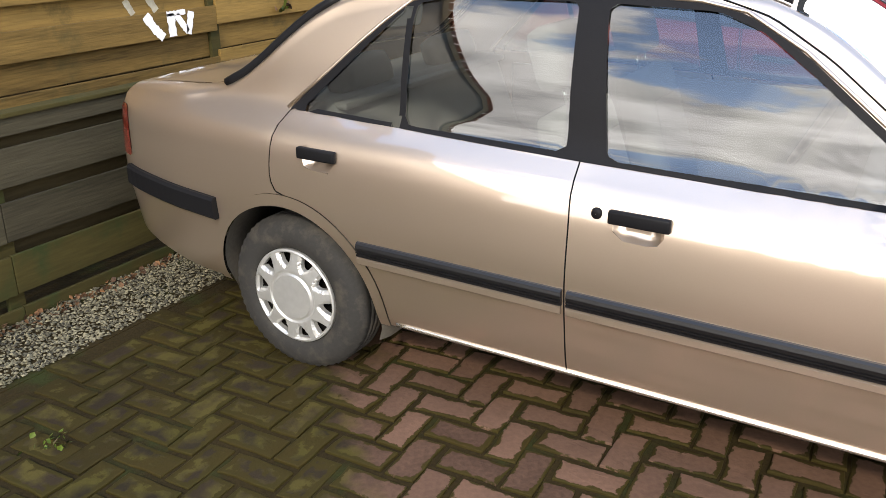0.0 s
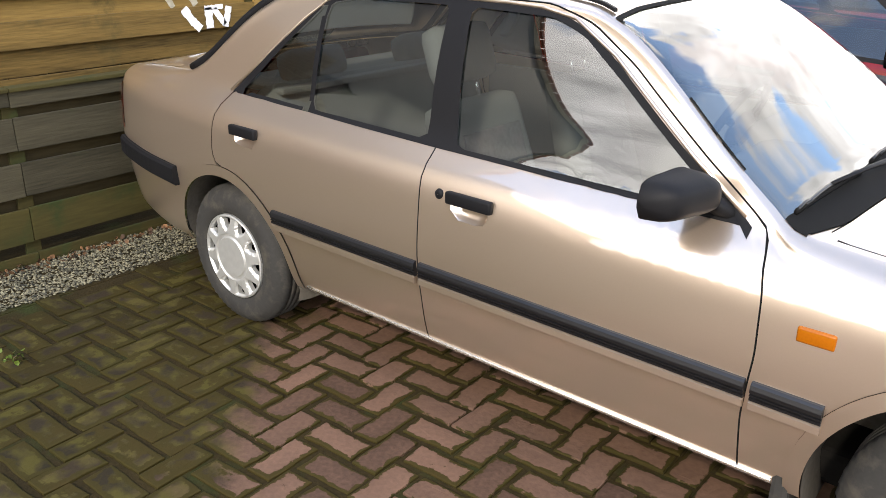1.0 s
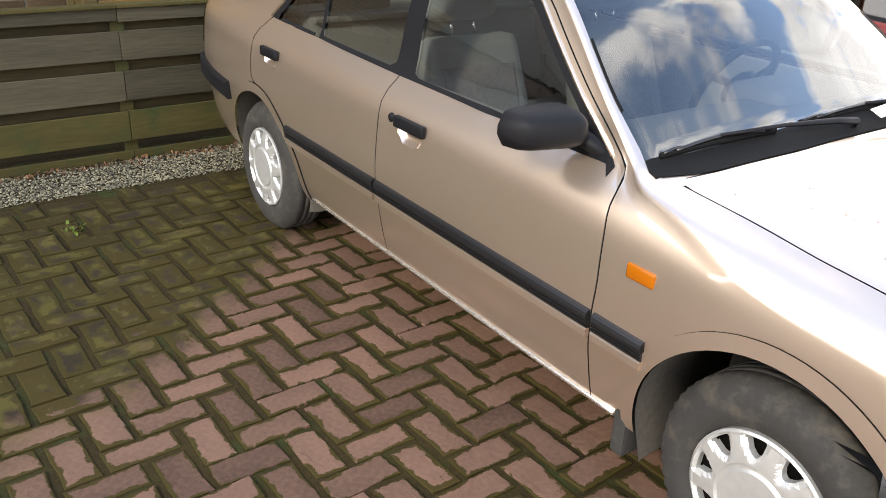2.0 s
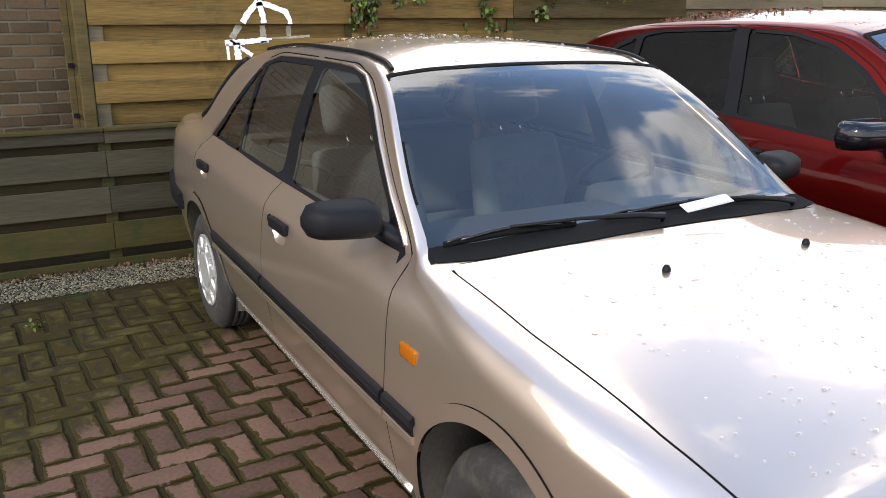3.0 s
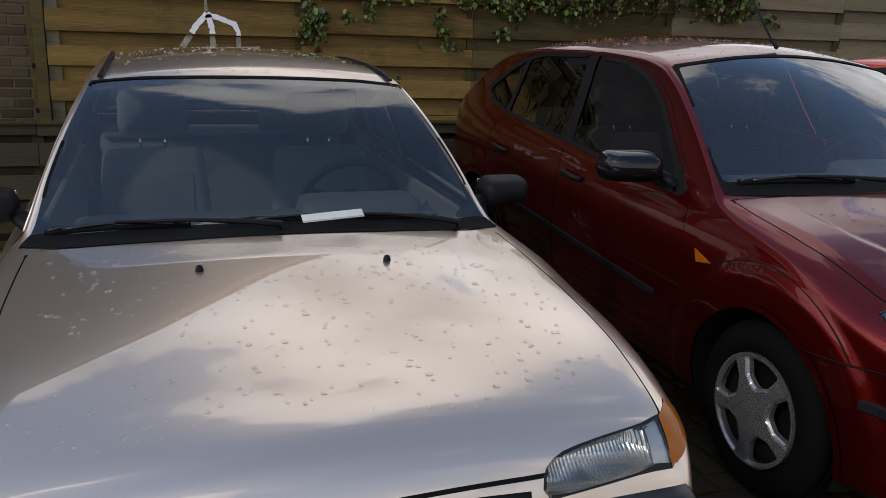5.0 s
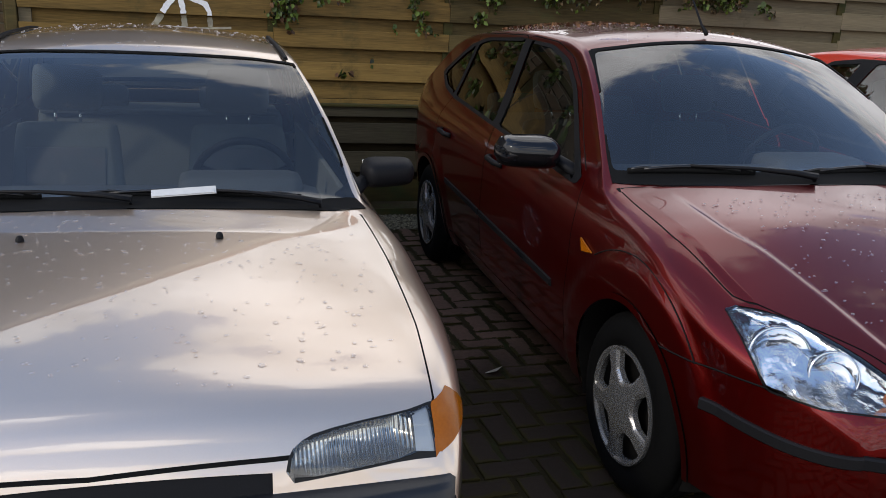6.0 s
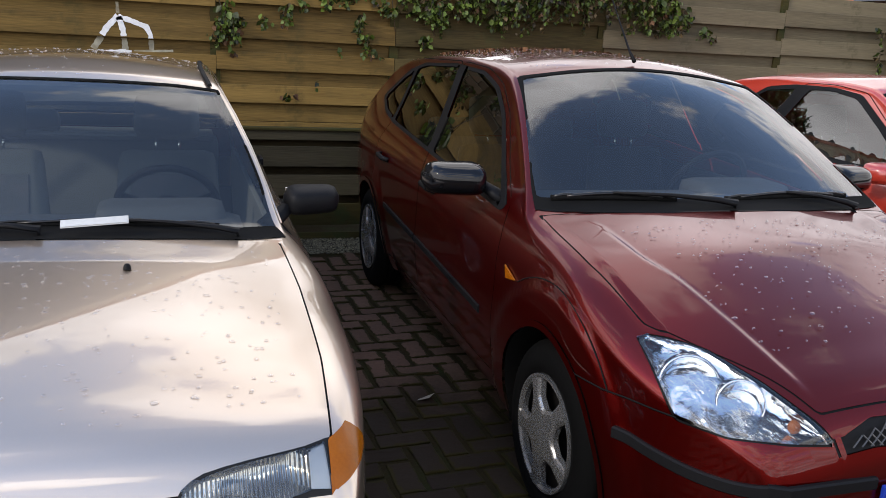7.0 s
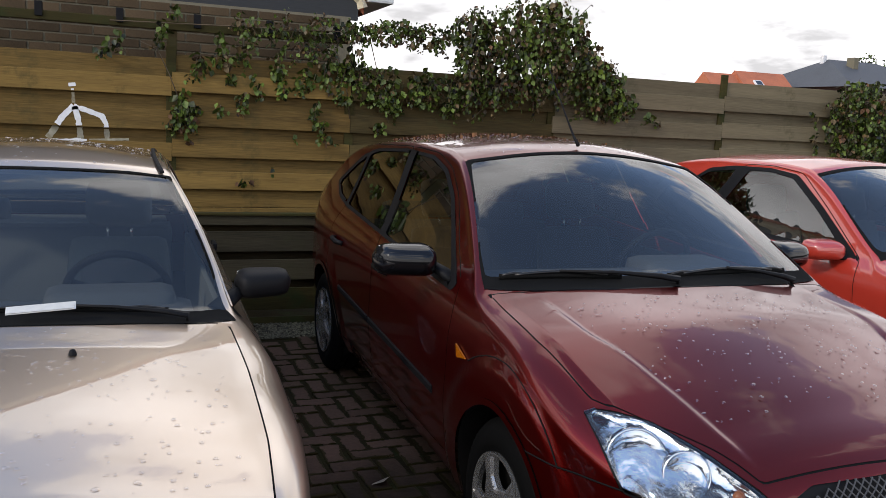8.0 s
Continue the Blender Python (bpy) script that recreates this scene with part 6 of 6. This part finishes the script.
        for ln in ([(0.3, 2.13), (1.2, 2.16), (2.1, 2.19), (2.9, 2.20), (3.6, 2.1)], [(0.5, 2.0), (0.62, 1.95), (0.70, 1.78), (0.80, 1.52)], [(1.9, 2.1), (2.02, 1.8), (2.06, 1.52)], [(2.2, 2.16), (2.3, 1.8), (2.38, 1.5)]):
            tube(stems, [(-1.712, y, z) for y, z in ln], 0.004, 5)
    tagged(part("leaves", bm, [M_LEAF, M_LEAFRED, M_DRYLEAF], creeper), kind="stuff")
    tagged(part("stem", stems, M_STEM, creeper, smooth=True), kind="stuff")

# ---- gravel, leaves ----
rg = random.Random(21)


def pebbles(count, x0, x1, y0, y1, lo, hi):
    verts, faces = [], []
    for _ in range(count):
        x, y, s = rg.uniform(x0, x1), rg.uniform(y0, y1), rg.uniform(lo, hi)
        a = rg.uniform(0, 6.28)
        c, q = math.cos(a) * s, math.sin(a) * s
        e, h, z = rg.uniform(0.55, 0.95), s * rg.uniform(0.45, 0.8), 0.004 + rg.uniform(0, 0.012)
        i = len(verts)
        verts += [(x + c, y + q, z), (x - q * e, y + c * e, z + 0.2 * h), (x - c, y - q, z), (x + q * e, y - c * e, z - 0.1 * h), (x + 0.2 * c, y + 0.2 * q, z + h), (x, y, z - h)]
        faces += [(i, i + 1, i + 4), (i + 1, i + 2, i + 4), (i + 2, i + 3, i + 4), (i + 3, i, i + 4)]
    me = bpy.data.meshes.new("gravel")
    me.from_pydata(verts, [], faces)
    me.materials.append(M_GRAVEL)
    return me


gravel = tagged(new("gravel", pebbles(26000, -1.19, -0.79, -3.2, 2.6, 0.004, 0.0105)), "pale grey and brown pebbles in a strip along the fence", "gravel", kind="stuff")
bm = bmesh.new()
box(bm, -1.2, -0.775, -7, 9, -0.02, 0.004, 0)
tagged(part("gravel_bed", bm, M_MOSS), "earth bed under the pebble strip", "gravel bed", kind="structure")
bm = bmesh.new()
for _ in range(520):
    leaf_shape(bm, (rg.uniform(-1.195, -1.13) + abs(rg.gauss(0, 0.02)), rg.uniform(-2.6, 0.6), rg.uniform(0.012, 0.035)), rg.uniform(0.014, 0.034), rg)
tagged(part("fallen_leaves", bm, M_DRYLEAF), "dry brown leaves heaped along the foot of the fence", "leaves", kind="stuff")
bm = bmesh.new()
roof_z, roof_c = spline(HATCH["edge"]), spline(HATCH["crown"])
for _ in range(420):
    x, y = 0.15 + abs(rg.gauss(0, 0.42)), rg.uniform(-0.50, 0.50)
    if x < 1.25:
        leaf_shape(bm, (x - 0.097, 2.37 + y, float(roof_z(x)) + float(roof_c(x)) * (1 - (y / 0.56) ** 2) + 0.012), rg.uniform(0.008, 0.024), rg)
tagged(part("leaf_litter", bm, M_DRYLEAF), "small brown leaf fragments scattered on the red car roof", "leaf litter", kind="stuff")
bm = bmesh.new()
leaf_shape(bm, (1.60, 1.45, 0.035), 0.09, rg)
tagged(part("dead_leaf", bm, M_DEADLEAF), "pale brown curled dead leaf lying on the paving", "leaf")
weeds = thing("weed", pose(-0.35, -1.55, 0.0), "small green weed in a joint of the paving", "weed")
bm = bmesh.new()
for _ in range(26):
    leaf_shape(bm, (rg.gauss(0, 0.03), rg.gauss(0, 0.03), rg.uniform(0.015, 0.04)), rg.uniform(0.012, 0.025), rg)
part("leaves", bm, M_LEAF, weeds)
part("stem", tube(bmesh.new(), [(0, 0, 0), (0.01, 0, 0.02), (0.02, 0.01, 0.035)], 0.0015, 5), M_STEM, weeds)


# ---- houses round the car park ----


def house(name, x0, x1, y0, y1, eave, ridge, along, brick, tile, label, windows):
    root = thing(name, pose(0, 0, 0), label, "house")
    part("wall", boxed(x0, x1, y0, y1, 0, eave), brick, root)
    bm = bmesh.new()
    o = 0.3
    if along == "x":
        ym = (y0 + y1) / 2
        v = [bm.verts.new(p) for p in ((x0 - o, y0 - o, eave), (x1 + o, y0 - o, eave), (x1 + o, y1 + o, eave), (x0 - o, y1 + o, eave), (x0 - o, ym, ridge), (x1 + o, ym, ridge))]
    else:
        xm = (x0 + x1) / 2
        inn = 1.6 if along == "hip" else -o
        v = [bm.verts.new(p) for p in ((x1 + o, y0 - o, eave), (x1 + o, y1 + o, eave), (x0 - o, y1 + o, eave), (x0 - o, y0 - o, eave), (xm, y0 + inn, ridge), (xm, y1 - inn, ridge))]
    for f in ((0, 1, 5, 4), (2, 3, 4, 5), (0, 4, 3), (1, 2, 5), (3, 2, 1, 0)):
        bm.faces.new([v[i] for i in f])
    part("roof", bm, tile, root)
    for wx, wy, wz, w, h, face in windows:
        win = new("window")
        win.parent = root
        win.matrix_basis = pose(wx, wy, wz, 0, 0, 0 if face == "y" else 90)
        part("frame", boxed(-w / 2 - 0.07, w / 2 + 0.07, -0.05, 0.05, -h / 2 - 0.07, h / 2 + 0.07, 0.01), M_WHITEPAINT, win)
        part("pane", boxed(-w / 2, w / 2, -0.06, 0.06, -h / 2, h / 2), M_PANE, win)
    return root


orange_house = house("orange_roofed_house", -26.5, -22.0, 24.3, 26.25, 1.9, 4.13, "y", M_HOUSE, M_TILE, "far house with an orange tiled roof and a roof window", [(-22.0, 25.4, 1.0, 0.9, 0.9, "x")])
skylight = part("roof_window", boxed(-0.17, 0.17, -0.2, 0.2, -0.02, 0.05, 0.01, pose(-23.62, 24.78, 3.62, 0, 41, 0)), M_WHITEPAINT, orange_house, "white framed roof window")
part("pane", boxed(-0.12, 0.12, -0.15, 0.15, 0.045, 0.06, 0.004, pose(-23.62, 24.78, 3.62, 0, 41, 0)), M_PANE, skylight)
house("orange_roofed_house", -26.3, -22.2, 22.75, 24.0, 1.9, 3.98, "y", M_HOUSE, M_TILE, "lower far house under orange tiles beside its neighbour", [(-22.2, 23.4, 1.0, 0.9, 0.9, "x")])
slate_house = house("dark_roofed_house", -27.0, -21.0, 27.1, 33.0, 3.6, 4.9, "hip", M_HOUSE, M_SLATE, "far house with a dark tiled hipped roof", [(-21.0, y, 1.6, 1.2, 1.2, "x") for y in (28.6, 31)])
part("chimney", boxed(-24.2, -24.0, 28.42, 28.60, 4.5, 5.06, 0.02), M_WHITEPAINT, slate_house, "slim white chimney")
part("chimney", boxed(-23.3, -22.9, 29.0, 29.27, 3.9, 4.95, 0.02), M_MORTAR, slate_house, "tan brick chimney")
tree = thing("tree", pose(-30.0, 37.6, 0.0), "leafy green tree behind the dark roof", "tree")
part("trunk", tube(bmesh.new(), [(0, 0, 0), (0.05, 0.03, 2.0), (0.0, 0.08, 3.6), (0.06, 0.1, 5.3)], [0.19, 0.15, 0.11, 0.04], 9), M_STEM, tree, smooth=True)
crown_bm = bmesh.new()
for k in range(11):
    a, h = 2.4 * k, 3.2 + 0.2 * k
    tip = (math.cos(a) * rl.uniform(0.7, 1.3), math.sin(a) * rl.uniform(0.7, 1.3), h + rl.uniform(0.5, 0.9))
    part("limb", tube(bmesh.new(), [(0.02, 0.07, h - 0.2), (tip[0] * 0.5, tip[1] * 0.5, (h + tip[2]) / 2 - 0.05), tip], [0.05, 0.03, 0.012], 6), M_STEM, tree, smooth=True)
    for _ in range(130):
        q = rl.random()
        leaf_shape(crown_bm, (tip[0] * (0.4 + 0.6 * q) + rl.gauss(0, 0.24), tip[1] * (0.4 + 0.6 * q) + rl.gauss(0, 0.24), h + (tip[2] - h) * q + rl.gauss(0, 0.2)), rl.uniform(0.09, 0.17), rl)
tagged(part("crown", crown_bm, M_LEAF, tree), kind="stuff")

# ---- pavers: those nearest the walk singly, the rest joined ----
ROT = radians(2.2)
ORIGIN, STEP, ROW, TURNED = np.array([0.275, -0.878]), np.array([0.1077, -0.1165]), np.array([0.2135, 0.2272]), np.array([0.048, 0.1706])
paving = thing("paving", pose(0, 0, 0), "worn reddish clay pavers laid in herringbone, mossy joints, olive near the fence", "paving", kind="structure")
rp = random.Random(33)


def paver_mesh(l, w, seed):
    """A worn clay brick lying flat: uneven outline, rounded arrises."""
    r = random.Random(seed)
    bm = bmesh.new()
    L, B, H = l / 2, w / 2, 0.04
    ring = [(-L, -B), (-0.33 * L, -B), (0.33 * L, -B), (L, -B), (L, 0), (L, B), (0.33 * L, B), (-0.33 * L, B), (-L, B), (-L, 0)]
    low = [bm.verts.new((x * r.uniform(0.955, 1.02), y * r.uniform(0.90, 1.03), -H)) for x, y in ring]
    mid = [bm.verts.new((v.co.x, v.co.y, -0.0025)) for v in low]
    arris = [bm.verts.new((v.co.x - math.copysign(0.003, v.co.x), v.co.y - math.copysign(0.003, v.co.y) * (abs(v.co.y) > 0.01), -0.0005)) for v in low]
    top = [bm.verts.new((v.co.x - math.copysign(0.022, v.co.x), v.co.y - math.copysign(0.022, v.co.y) * (abs(v.co.y) > 0.01), r.uniform(-0.0005, 0.001))) for v in low]
    for a, b in ((low, mid), (mid, arris), (arris, top)):
        for i in range(10):
            bm.faces.new((a[i], a[(i + 1) % 10], b[(i + 1) % 10], b[i]))
    bm.faces.new(top)
    me = bpy.data.meshes.new("paver")
    bm.to_mesh(me)
    bm.free()
    me.materials.append(M_PAVER)
    me.attributes.new("rim", "FLOAT", "POINT").data.foreach_set("value", [0.0] * 20 + [0.1] * 10 + [1.0] * 10)
    return me


PAVERS = [[paver_mesh(0.202, 0.098, s) for s in range(6)], [paver_mesh(0.202, 0.098, s + 6) for s in range(6)]]
vs, fs, inner, single = [], [], [], 0
cells = []
for k in range(-75, 76):
    for m in range(-42, 43):
        for turn in (0, 1):
            p = ORIGIN + k * STEP + m * ROW + turn * TURNED
            if -0.74 < p[0] < 6.5 and -6 < p[1] < 6.5:
                cells.append((p[0], p[1], turn))
cells.sort()
for x, y, turn in cells:
    z = 0.008 + rp.uniform(-0.003, 0.003)
    m = Matrix.Translation((x, y, z)) @ Euler((rp.uniform(-0.014, 0.014), rp.uniform(-0.014, 0.014), ROT + turn * math.pi / 2 + rp.uniform(-0.03, 0.03) + math.pi * rp.randint(0, 1))).to_matrix().to_4x4()
    me = PAVERS[turn][rp.randrange(6)]
    if -0.2 < x < 1.75 and -2.35 < y < -0.80 and single < 300:
        ob = new("paver", me)
        ob.matrix_basis = m
        ob.parent = paving
        single += 1
    else:
        n = len(vs)
        vs += [tuple(m @ v.co) for v in me.vertices]
        fs += [tuple(n + i for i in p.vertices) for p in me.polygons]
        inner += [0.0] * 20 + [0.1] * 10 + [1.0] * 10
me = bpy.data.meshes.new("pavers")
me.from_pydata(vs, [], fs)
me.attributes.new("rim", "FLOAT", "POINT").data.foreach_set("value", inner)
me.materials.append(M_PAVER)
rest = new("pavers", me)
rest.parent = paving
tagged(rest, kind="stuff")

# bricks of the shed wall
wall_bricks = [brick_mesh(0.212, 0.060, 0.03, "brick") for _ in range(1)]
wall_bricks[0].materials.append(M_BRICK)
vs, fs = [], []
rb = random.Random(8)
for row in range(0, 32):
    z = 0.03 + row * 0.0735
    y = -2.86 + (row % 2) * 0.112
    while y < 2.06:
        m = Matrix.Translation((-2.226 + rb.uniform(-0.002, 0.002), y, z)) @ Euler((0, rb.uniform(-0.01, 0.01), 0)).to_matrix().to_4x4()
        seen = (-1.9 < y < -1.0 and 0.65 < z < 1.4) or (y > -0.8 and 1.85 < z < 2.34)
        if seen:
            ob = new("brick", wall_bricks[0])
            ob.parent = wall
            ob.matrix_basis = m
        else:
            n = len(vs)
            vs += [tuple(m @ v.co) for v in wall_bricks[0].vertices]
            fs += [tuple(n + i for i in p.vertices) for p in wall_bricks[0].polygons]
        y += 0.2245
me = bpy.data.meshes.new("bricks")
me.from_pydata(vs, [], fs)
me.materials.append(M_BRICK)
rest = new("bricks", me)
rest.parent = wall
tagged(rest, kind="stuff")
